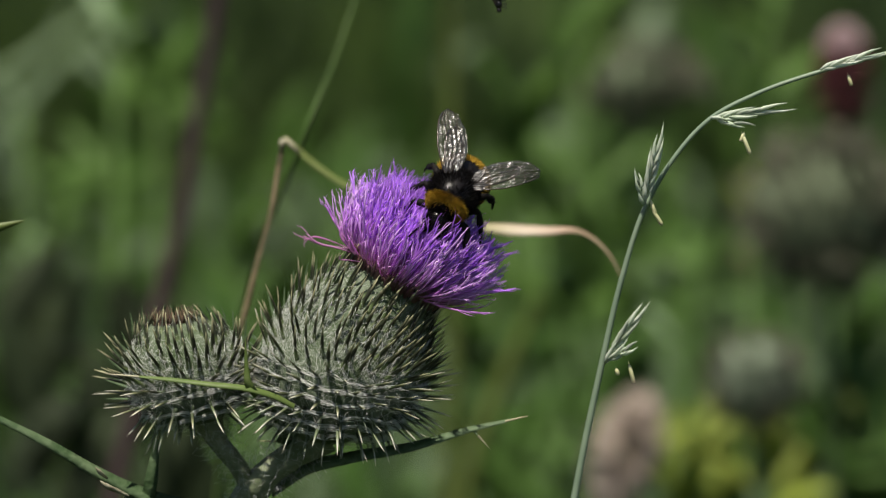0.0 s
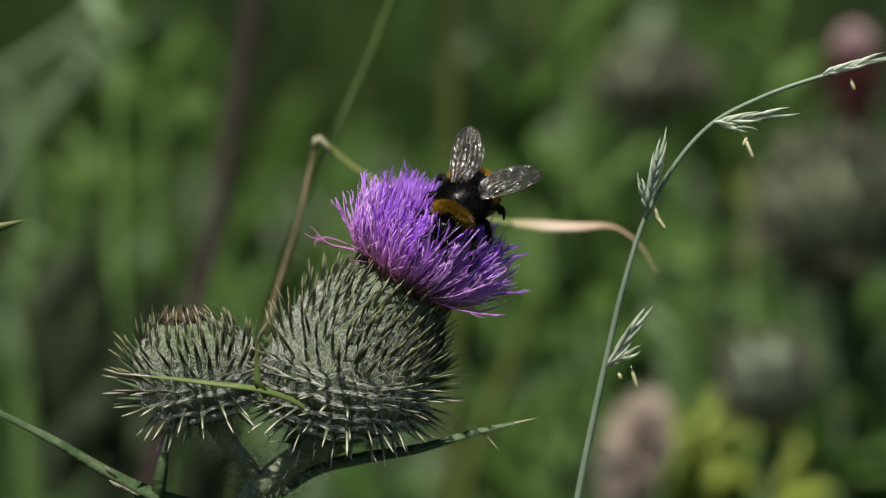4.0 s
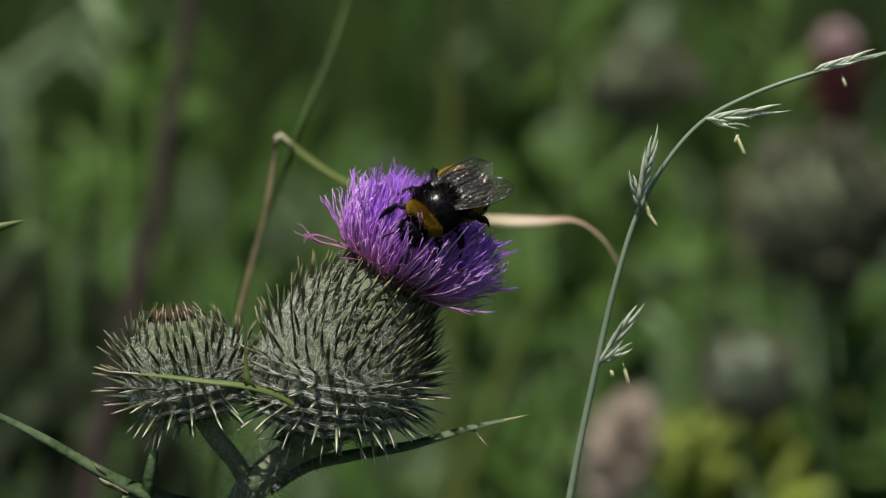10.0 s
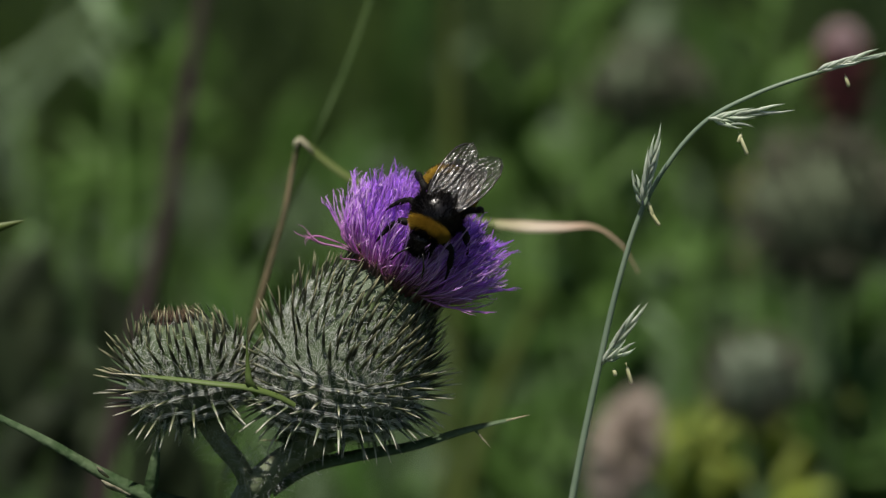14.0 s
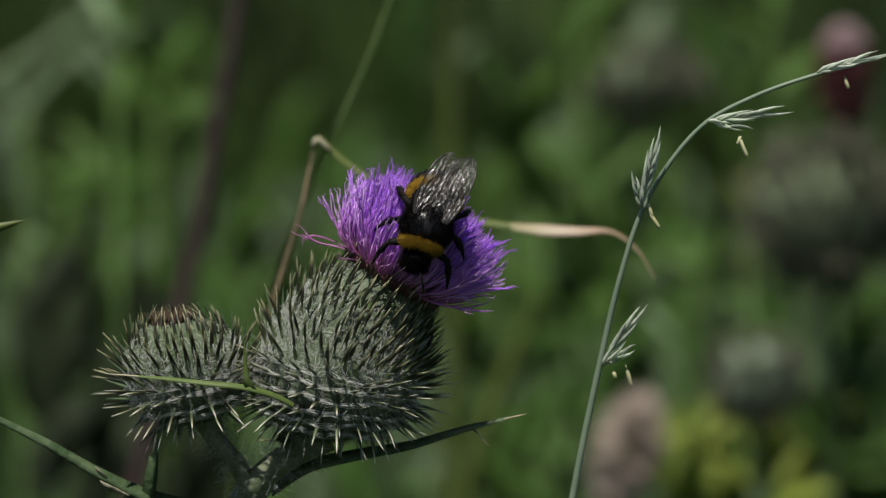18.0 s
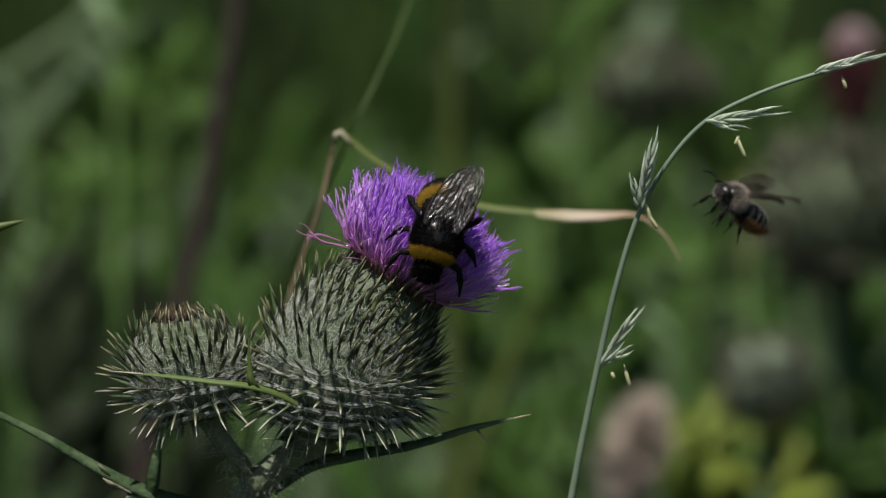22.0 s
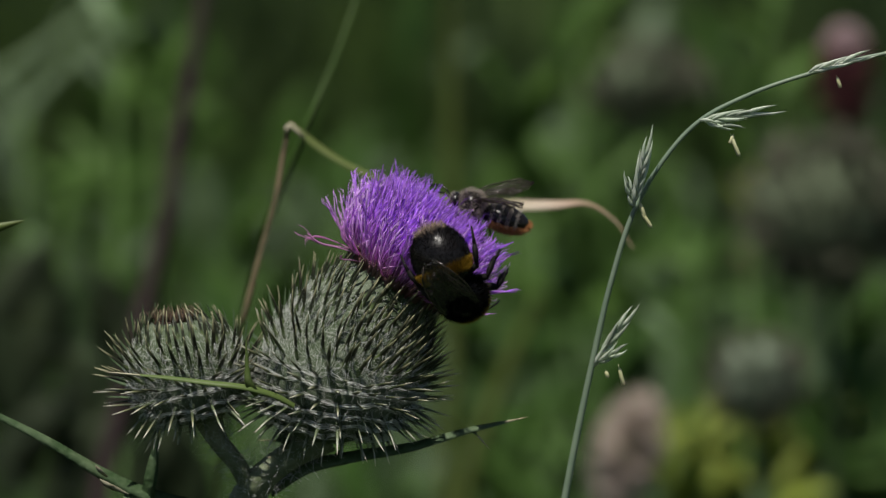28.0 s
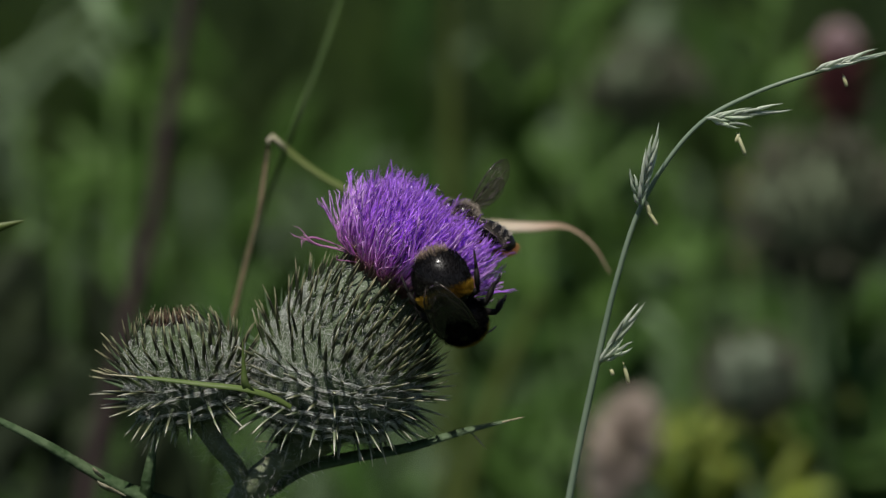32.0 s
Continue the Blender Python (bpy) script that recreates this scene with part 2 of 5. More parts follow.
def field(name, count, material, label, y0, y1, h0, h1, width, bend, seed, gaps=0.0, wide=1.0):
    """Blades of grass scattered over a stretch of the meadow, taller the farther off they stand."""
    r = np.random.RandomState(seed)
    y = y0 + (y1 - y0) * r.rand(count) ** 1.2
    x = (r.rand(count) * 2 - 1) * (0.16 + 0.13 * y) * wide
    low = ZC - 0.14 * y - 0.09
    h = np.maximum(low, 0.30) * (h0 + (h1 - h0) * r.rand(count))
    lean = r.randn(count, 2) * bend
    turn = r.rand(count) * math.pi
    w = width * (0.5 + r.rand(count))
    n = 6
    verts, faces = [], []
    for i in range(count):
        if gaps and noise.noise(Vector((x[i] * 9, y[i] * 5, seed))) < gaps - 0.5:
            continue
        low_ground = 0.70 if -0.095 < x[i] / (y[i] + 0.9) < -0.048 and y[i] < 2.6 and seed != 6 else 1.0
        h[i] *= low_ground
        b = len(verts)
        cx, sx = math.cos(turn[i]) * w[i] / 2, math.sin(turn[i]) * w[i] / 2
        for k in range(n):
            s = k / (n - 1)
            px, py = x[i] + lean[i, 0] * s * s * h[i], y[i] + lean[i, 1] * s * s * h[i]
            pz = h[i] * s * (1 - 0.25 * s * s * min(1.5, abs(lean[i, 0]) + abs(lean[i, 1])))
            t = (1 - s ** 2.5)
            verts.append((px - cx * t, py - sx * t, pz))
            verts.append((px + cx * t, py + sx * t, pz))
        for k in range(n - 1):
            a = b + 2 * k
            faces.append((a, a + 1, a + 3, a + 2))
    ob = new(name, mesh_of(name, verts, faces, material))
    return tagged(ob, label=label, category="grass", kind="stuff")


field("far_meadow", 16000, M_MEADOW, "deep green meadow that runs on to the horizon", 3.0, 14.0, 0.9, 2.2, 0.010, 0.30, 8)
field("meadow_grass", 9000, M_MEADOW, "dense green meadow grass behind the thistle", 0.80, 4.5, 0.75, 1.25, 0.006, 0.28, 3, gaps=0.5)
field("tall_blades", 90, M_HERB, "tall bright green grass blades out of focus", 0.72, 1.5, 1.05, 1.3, 0.006, 0.14, 6)
field("pale_grass", 1700, M_MEADOW_PALE, "pale seeding grass among the green meadow", 0.8, 4.0, 0.7, 1.3, 0.004, 0.13, 4)
field("verge_grass", 5000, M_MEADOW, "low green grass around the thistle's foot", -1.6, 0.6, 0.25, 0.5, 0.006, 0.3, 5, wide=2.0)


def open_meadow():
    """The same meadow on every side, mown lower near the viewer."""
    r = np.random.RandomState(12)
    count = 42000
    x, y = r.uniform(-6, 6, count), r.uniform(-6, 14, count)
    h = 0.26 + 0.30 * r.rand(count) + 0.02 * np.maximum(y, 0)
    turn, w, lean = r.rand(count) * math.pi, 0.016 + 0.026 * r.rand(count), r.randn(count, 2) * 0.40
    verts, faces = [], []
    for i in range(count):
        if abs(x[i]) < (0.2 + 0.13 * max(y[i], 0) if y[i] > -1.7 else 0):
            continue
        b, cx, sx = len(verts), math.cos(turn[i]) * w[i] / 2, math.sin(turn[i]) * w[i] / 2
        for s in (0.0, 0.5, 0.85):
            px, py, pz = x[i] + lean[i, 0] * s * s * h[i], y[i] + lean[i, 1] * s * s * h[i], h[i] * s
            verts += [(px - cx * (1 - s * s), py - sx * (1 - s * s), pz), (px + cx * (1 - s * s), py + sx * (1 - s * s), pz)]
        verts.append((x[i] + lean[i, 0] * h[i], y[i] + lean[i, 1] * h[i], h[i] * 0.95))
        faces += [(b, b + 1, b + 3, b + 2), (b + 2, b + 3, b + 5, b + 4), (b + 4, b + 5, b + 6)]
    ob = new("open_meadow", mesh_of("open_meadow", verts, faces, M_HERB))
    tagged(ob, label="wide green meadow on every side of the thistle", category="grass", kind="stuff")


open_meadow()


def herbs(name, count, material, label, seed, y0, y1, size):
    """Broad herb leaves, each a folded blade, low and high in the meadow."""
    r = random.Random(seed)
    s = Shape()
    for i in range(count):
        y = r.uniform(y0, y1)
        x = r.uniform(-1, 1) * (0.14 + 0.12 * y)
        top = ZC - 0.14 * y + 0.06
        if x / (y + 0.9) < -0.048:
            top -= 0.03
        p = Vector((x, y, top * r.uniform(0.55, 1.0)))
        d = Vector((r.uniform(-0.5, 0.5), r.uniform(-0.4, 0.3), r.uniform(0.4, 1.3))).normalized()
        l = size * r.uniform(0.6, 1.8)
        pts = [p + d * (l * k / 5) + Vector((0, 0, -l * 0.3 * (k / 5) ** 2)) for k in range(6)]
        w = l * r.uniform(0.14, 0.30)
        s.ribbon(pts, [w * 0.2, w * 0.8, w, w * 0.85, w * 0.5, w * 0.04], face=(r.uniform(-0.5, 0.5), -0.6, 0.7), fold=0.2)
    return tagged(new(name, s.mesh(name, material)), label=label, category="herbs", kind="stuff")


herbs("herb_leaves", 700, M_HERB, "fresh green herb leaves in the meadow behind", 11, 0.85, 2.4, 0.036)
herbs("pale_leaves", 240, M_MEADOW_PALE, "grey-green narrow leaves among the meadow herbs", 13, 0.75, 2.0, 0.034)

# ---- bull thistle in the foreground ----
TH_O = Vector((-0.05, 0.0, 0.0))
thistle = thing("thistle", TH_O, "spiny bull thistle with one purple flower and one withered bud", "thistle")


def involucre(spine, name, label):
    """The woolly body of a head about a curved axis: rows of centre (millimetres), lean to the side in degrees and radius.
    Gives the part, its place function and its length."""
    cs = [V(q[0]) for q in spine]
    hs = [0.0]
    for a, b in zip(cs, cs[1:]):
        hs.append(hs[-1] + (b - a).length)
    hh = hs[-1]

    steps = 240
    fine = np.linspace(0, hh, steps + 1)
    soft = np.hanning(23) / np.hanning(23).sum()

    def smooth(values):
        line = np.interp(fine, hs, values)
        return np.convolve(np.pad(line, 11, mode="reflect", reflect_type="odd"), soft, mode="valid").tolist()

    cx, cy, cz = (smooth([q[i] for q in cs]) for i in range(3))
    tilts, radii = smooth([radians(q[1]) for q in spine]), smooth([q[2] / 1000 for q in spine])

    def point(h, a):
        u = min(max(h / hh, 0), 1) * steps
        i = min(int(u), steps - 1)
        u -= i
        lerp = lambda v: v[i] + (v[i + 1] - v[i]) * u
        tilt, ca, sa, q = lerp(tilts), math.cos(a), math.sin(a), lerp(radii)
        return Vector((lerp(cx) + q * ca * math.cos(tilt), lerp(cy) - q * sa, lerp(cz) + q * (0.05 * sa - ca * math.sin(tilt))))

    def at(h, a, out=0.0):
        """Place, outward normal and upward tangent on the surface."""
        e = hh * 0.012
        p = point(h, a)
        tan = (point(min(h + e, hh), a) - point(max(h - e, 0), a)).normalized()
        rim = point(h, a + 0.05) - p
        nor = tan.cross(rim).normalized()
        return p + nor * out, nor, tan

    s = Shape(TH_O)
    segs, rings = 56, 36
    for j in range(rings + 1):
        for i in range(segs):
            p, nrm, _ = at(hh * j / rings, 2 * math.pi * i / segs)
            s.v.append(p - TH_O + nrm * (0.0004 * noise.noise(p * 700) + 0.0002 * noise.noise(p * 2200)))
    for j in range(rings):
        for i in range(segs):
            a, b = j * segs + i, j * segs + (i + 1) % segs
            s.f.append((a, b, b + segs, a + segs))
    s.f.append(tuple(range(segs - 1, -1, -1)))
    s.f.append(tuple(range(rings * segs, rings * segs + segs)))
    body = part(name, s.mesh(name, M_INVOLUCRE), thistle, label)
    return body, at, hh


def bract_mesh(name, material, length, bow, width):
    """A bract in its own space: a keeled scale along z that narrows into a stiff spine which bows along y."""
    s = Shape()
    n = 10
    pts, rad = [], []
    for k in range(n):
        t = k / (n - 1)
        pts.append(Vector((0, bow * length * t ** 2.0, length * t)))
        rad.append(width * (1.25 if t < 0.15 else 1.0) * (1 - t ** 1.5) ** 0.85 + 0.00003)
    s.tube(pts, rad, sides=6, flat=0.6)
    return s.mesh(name, material)


UPPER = [bract_mesh("bract", M_BRACT_UP, 0.0058 + 0.0004 * i, b, 0.00040) for i, b in enumerate((-0.14, -0.05, 0.06))]
MIDDLE = [bract_mesh("bract", M_BRACT_MID, 0.0060 + 0.0005 * i, b, 0.00038) for i, b in enumerate((-0.12, -0.02, 0.06))]
LOWER = [bract_mesh("bract", M_BRACT_LOW, 0.0058 + 0.0005 * i, b, 0.00034) for i, b in enumerate((-0.04, 0.06, -0.16))]


def clothe(body, at, hh, rings, spacing, size, seed, leans):
    """Bracts in staggered rings over a head, leaning and dark above, spreading and pale-tipped below; those at the back are joined.
    Woolly threads run from bract to bract along the lower rings."""
    r = random.Random(seed)
    back = Shape()
    threads = Shape(TH_O)
    for j in range(rings):
        g = 0.02 + 0.955 * ((j + 0.5) / rings)
        h = hh * g
        radius = (at(h, 0)[0] - at(h, math.pi)[0]).length / 2
        count = max(12, int(round(2 * math.pi * radius / (spacing * (0.80 if g > 0.7 else 1.0)))))
        last = None
        for i in range(count + 1):
            a = (i + 0.5 * (j % 2)) * 2 * math.pi / count + r.gauss(0, 0.028)
            hj = min(hh * 0.995, max(0, h + r.gauss(0, 0.007) * hh))
            p, n, t = at(hj, a)
            lean = radians(float(np.interp(g, (0.0, 0.25, 0.5, 0.75, 1.0), leans)) + r.gauss(0, 5))
            z = (t * math.cos(lean) + n * math.sin(lean)).normalized()
            gg = g + r.gauss(0, 0.025)
            me = r.choice(LOWER if gg < 0.24 else MIDDLE if gg < 0.44 else UPPER)
            k = size * r.uniform(0.88, 1.15) * float(np.interp(g, (0, 0.15, 0.5, 0.75, 1.0), (0.52, 0.95, 1.05, 0.88, 0.70)))
            if i < count:
                m = Matrix.Translation(p - TH_O - n * 0.0003) @ frame_of(z, n).to_4x4() @ Matrix.Rotation(r.gauss(0, 0.2), 4, "Z") @ Matrix.Diagonal((k, k, k, 1))
                if n.y < 0.2:
                    part("bract", me, body).matrix_basis = m
                else:
                    n0 = len(back.v)
                    back.v += [m @ v.co for v in me.vertices]
                    back.f += [tuple(n0 + q for q in poly.vertices) for poly in me.polygons]
            strands = [p + z * (k * r.uniform(0.0010, 0.0022)) + t * r.gauss(0, 0.00022) for w in range(13)]
            if last is not None and 0.10 < g < 0.44:
                for w in range(13 if g < 0.36 else 6):
                    e, q = last[w], strands[w]
                    mid = (q + e) / 2 - n * r.uniform(0.0000, 0.0005) + t * r.gauss(0, 0.00022)
                    threads.tube([e, e.lerp(mid, 0.5) - n * 0.00008, mid, q.lerp(mid, 0.5) - n * 0.00008, q], 0.000028 * r.uniform(0.5, 1.9), sides=3)
            if g < 0.75 and n.y < 0.3:
                for w in range(11):
                    e = p + z * (k * r.uniform(0.0004, 0.0026))
                    q = at(min(hh, max(0, hj + r.gauss(0, 0.0016))), a + r.gauss(0, 0.07), r.uniform(0, 0.0006))[0]
                    threads.tube([e, (e + q) / 2 + n * r.gauss(0, 0.00025), q], 0.000017 * r.uniform(0.5, 1.5), sides=3)
            last = strands
    part("back_bract", back.mesh("back_bract", M_LEAF), body, "spiny bracts on the far side", "stuff")
    part("web", threads.mesh("web", M_COBWEB), body, "white threads strung along the bracts", "stuff")


def cobweb(body, at, hh, count, seed, h0=0.05, h1=0.85):
    """Woolly threads strung from bract to bract."""
    r = random.Random(seed)
    s = Shape(TH_O)
    for i in range(count):
        h, a = hh * r.triangular(h0, h1, 0.6), r.uniform(0, 2 * math.pi)
        dh, da = r.gauss(0, 0.045) * hh, r.gauss(0, 0.12)
        o0, o1 = r.uniform(0.0001, 0.0008), r.uniform(0.0001, 0.0008)
        pts = []
        for k in range(5):
            t = k / 4
            p, n, _ = at(min(max(h + dh * t, 0), hh), a + da * t, o0 + (o1 - o0) * t + 0.0004 * math.sin(math.pi * t) * r.uniform(-0.3, 1))
            pts.append(p)
        s.tube(pts, 0.000013 * r.uniform(0.6, 1.8), sides=3)
    for i in range(count * 5):
        h, a = hh * r.triangular(h0, h1, 0.65), r.uniform(0, 2 * math.pi)
        p, n, t = at(h, a)
        if n.y < 0.35:
            d = (n * r.uniform(0.1, 0.9) + Vector((r.gauss(0, 0.6), r.gauss(0, 0.6), r.gauss(0, 0.6)))).normalized()
            s.tri(p, d, r.uniform(0.0003, 0.0011), 0.00003)
    part("wool", s.mesh("wool", M_COBWEB), body, "white cobwebby wool between the bracts", "stuff")


BIG = [((-19.2, 0, -31.0), 4, 3.2), ((-18.8, 0, -29.8), 5, 6.8), ((-18.0, 0, -27.2), 7, 10.2), ((-17.2, 0, -23.5), 9, 12.2), ((-16.3, 0, -19.0), 13, 12.6),
       ((-14.4, 0, -14.7), 20, 11.6), ((-12.0, 0, -10.4), 27, 10.0), ((-9.4, 0, -7.0), 31, 8.3), ((-7.2, 0, -4.9), 33, 7.2)]
big, big_at, BIG_H = involucre(BIG, "involucre", "grey-green woolly thistle head bristling with spines")
BASE = V(BIG[0][0])
AXIS = Vector((math.sin(radians(33)), 0.03, math.cos(radians(33)))).normalized()
clothe(big, big_at, BIG_H, 17, 0.0026, 1.0, 21, (98, 82, 50, 31, 20))
cobweb(big, big_at, BIG_H, 2000, 22, 0.25, 1.0)

BUD = [((-37.7, 0, -27.9), -16, 2.4), ((-38.6, 0, -25.9), -16, 6.6), ((-39.7, 0, -23.6), -14, 8.6), ((-40.8, 0, -20.0), -10, 9.3), ((-41.5, 0, -16.9), -7, 8.9),
       ((-41.9, 0, -13.9), -6, 7.1), ((-42.3, 0, -11.8), -6, 4.6)]
bud, bud_at, BUD_H = involucre(BUD, "bud", "smaller woolly thistle head gone over")
BUD_BASE, BUD_TOP = V(BUD[0][0]), V(BUD[-1][0])
BUD_AXIS = Vector((-0.13, -0.05, 0.99)).normalized()
clothe(bud, bud_at, BUD_H, 11, 0.0026, 0.98, 23, (96, 80, 48, 24, 12))
cobweb(bud, bud_at, BUD_H, 1200, 24, 0.25, 1.0)
s = Shape(TH_O)
for i in range(150):
    a, q = rnd.uniform(0, 2 * math.pi), rnd.random() ** 0.5
    p, n, t = bud_at(BUD_H * 0.97, a)
    c = BUD_TOP + Vector((-0.0016, -0.001, 0))
    p = c + (p - c) * (q * 0.70)
    d = (BUD_AXIS + (p - c) * 60 * q + Vector((rnd.gauss(0, 0.2), rnd.gauss(0, 0.2), 0))).normalized()
    l = rnd.uniform(0.0010, 0.0030)
    s.tube([p, p + d * l * 0.5, p + d * l], [0.0001, 0.00009, 0.00004], sides=3)
part("withered_floret", s.mesh("withered_floret", M_TUFT), bud, "brown withered floret stubs", "stuff")
s = Shape(TH_O)
s.ball(BUD_TOP + Vector((-0.0010, 0, 0)), (0.0032, 0.0032, 0.0009), m=frame_of(BUD_AXIS, (0, -1, 0)), warp=0.2)
part("bud_cap", s.mesh("bud_cap", M_DEADTOP), bud, "dark brown withered top")

# florets, in a space whose z axis is the head's axis
FM = frame_of(AXIS, (0, -1, 0))
DISC = V((-8.2, 0, -5.2)) + AXIS * 0.0006
flower = part("flower", Shape().ball((0, 0, 0), (0.0084, 0.0084, 0.0018)).mesh("flower", M_REDBASE), thistle, "bright violet tuft of thin florets")
flower.matrix_basis = Matrix.Translation(DISC - TH_O) @ FM.to_4x4()


def floret_points(r, q, a):
    """The line of one floret from the disc out to its tip; the outer ones lean out and curl back up at the tip."""
    rad = Vector((math.cos(a), math.sin(a), 0))
    r0 = 0.0079 * q
    top = 0.0130 - 0.0042 * q ** 3 + r.gauss(0, 0.0013)
    out = 0.0140 * q ** 0.95 + r.gauss(0, 0.0008)
    if q > 0.9:
        k = r.random()
        top, out = 0.0092 - (0.0075 if abs(math.cos(a)) > 0.5 else 0.0035) * k * k + r.gauss(0, 0.0007), 0.0146 - 0.0008 * k + r.gauss(0, 0.0008)
    out *= 1 - 0.13 * max(0, math.cos(a)) - 0.04 * max(0, -math.cos(a))
    wob = Vector((r.gauss(0, 1), r.gauss(0, 1), r.gauss(0, 0.6))) * 0.0009
    if r.random() < 0.08:
        top, out, wob = top * r.uniform(1.04, 1.15), out * r.uniform(1.0, 1.10), wob * 1.8
    if q > 0.84 and math.cos(a) > 0.2 and r.random() < 0.30:
        top, out = r.uniform(0.0015, 0.0072), r.uniform(0.0122, 0.0142)
    if q > 0.9 and r.random() < 0.03:
        top, out = r.uniform(0.0015, 0.0060), r.uniform(0.0155, 0.0175)
    if q > 0.92 and math.cos(a) > 0.6 and r.random() < 0.06:
        top, out, wob = r.uniform(-0.0050, 0.0004), r.uniform(0.0130, 0.0162), wob * 1.6
    hook = Vector((r.gauss(0, 0.0009), r.gauss(0, 0.0009), r.uniform(0.0, 0.0022) * q * q))
    pts = []
    for k in range(9):
        t = k / 8
        pts.append(rad * (r0 + (out - r0) * t ** (1.05 - 0.30 * q * q)) + Vector((0, 0, top * t)) + wob * t * t + hook * max(0, t - 0.6) ** 2 * 6)
    return pts


def floret_shape(s, r, pts):
    w = r.uniform(0.00009, 0.00014)
    s.tube(pts, [w * 0.8, w * 0.8, w * 0.8, w * 0.9, w * 1.1, w * 1.3, w * 1.35, w * 1.1, w * 0.5], sides=4)
    d = (pts[-1] - pts[-3]).normalized()
    for k in range(2):
        e = (d + Vector((r.gauss(0, 0.17), r.gauss(0, 0.17), r.gauss(0, 0.17)))).normalized()
        l = r.uniform(0.0010, 0.0034)
        curl = Vector((r.gauss(0, 1), r.gauss(0, 1), r.gauss(0, 1))) * (0.13 * l)
        p = pts[-2]
        s.tube([p, p + e * l * 0.4 + curl * 0.7, p + e * l * 0.75 + curl, p + e * l + curl * 0.2], [w * 0.6, w * 0.55, w * 0.5, w * 0.2], sides=3)


r = random.Random(31)
inner = Shape()
for i in range(1300):
    q, a = ((i + 0.5) / 1300) ** 0.5, i * 2.39996 + r.gauss(0, 0.08)
    pts = floret_points(r, q, a)
    if i >= 1000:
        fs = Shape()
        floret_shape(fs, r, pts)
        part("floret", fs.mesh("floret", M_FLORET_LIGHT if r.random() < 0.5 else M_FLORET), flower)
    else:
        floret_shape(inner, r, pts)
part("inner_floret", inner.mesh("inner_floret", M_FLORET), flower, "", "stuff")
# reddish curled inner bracts round the foot of the florets
s = Shape()
for i in range(64):
    a = i * 2 * math.pi / 64 + r.gauss(0, 0.05)
    rad = Vector((math.cos(a), math.sin(a), 0))
    up = Vector((0, 0, 1))
    p = rad * 0.0080 - up * 0.0010
    l = r.uniform(0.0018, 0.0038)
    s.tube([p, p + up * l * 0.6 + rad * l * 0.25, p + up * l * 0.75 + rad * l * 0.7], [0.0003, 0.00026, 0.00005], sides=4, flat=0.5)
part("inner_bract", s.mesh("inner_bract", M_REDBASE), flower, "reddish papery inner bracts", "stuff")

# stem and leaves
STEM = curve([(TH_O.x, 0.02, 0), (TH_O.x - 0.003, 0.012, 0.3), (V((-32.1, 4, -65.9)).x, 0.006, V((-32.1, 4, -65.9)).z), V((-31.2, 2, -40.7)), V((-27.7, -0, -36.1)), V((-23.9, -0, -33.3)), BASE + AXIS * 0.001], 8)
s = Shape(TH_O).tube(STEM, spread([0.0042, 0.0040, 0.0036, 0.0026, 0.0021, 0.0021, 0.0028], len(STEM)), sides=18, rib=0.09)
stem = part("stem", s.mesh("stem", M_STEM), thistle, "woolly ribbed grey-green stem")
s = Shape(TH_O)
side_line = curve([V((-30.7, 2, -39.8)), V((-33.1, 0, -34.8)), V((-36.1, 0, -31.0)), BUD_BASE + BUD_AXIS * 0.001], 8)
s.tube(side_line, spread([0.0015, 0.0014, 0.0015, 0.0024], len(side_line)), sides=16, rib=0.09)
part("branch", s.mesh("branch", M_STEM), thistle, "woolly side branch that carries the bud")
s = Shape(TH_O)
for line, rr, cnt in ((STEM[20:], 0.0026, 450), (side_line, 0.0018, 350)):
    for i in range(cnt):
        k = rnd.randrange(1, len(line) - 1)
        p = line[k].lerp(line[k + 1], rnd.random())
        n = Vector((rnd.gauss(0, 1), rnd.gauss(0, 1), rnd.gauss(0, 1))).normalized()
        d = (n + Vector((0, 0, rnd.uniform(-0.3, 0.6)))).normalized()
        c = Vector((rnd.gauss(0, 1), rnd.gauss(0, 1), rnd.gauss(0, 1))) * 0.0005
        l = rnd.uniform(0.001, 0.0035)
        s.tube([p + n * rr * 0.9, p + n * rr * 0.9 + d * l * 0.5 + c, p + n * rr * 0.9 + d * l], 0.000016, sides=3)
part("stem_wool", s.mesh("stem_wool", M_COBWEB), stem, "white hairs on the stem", "stuff")


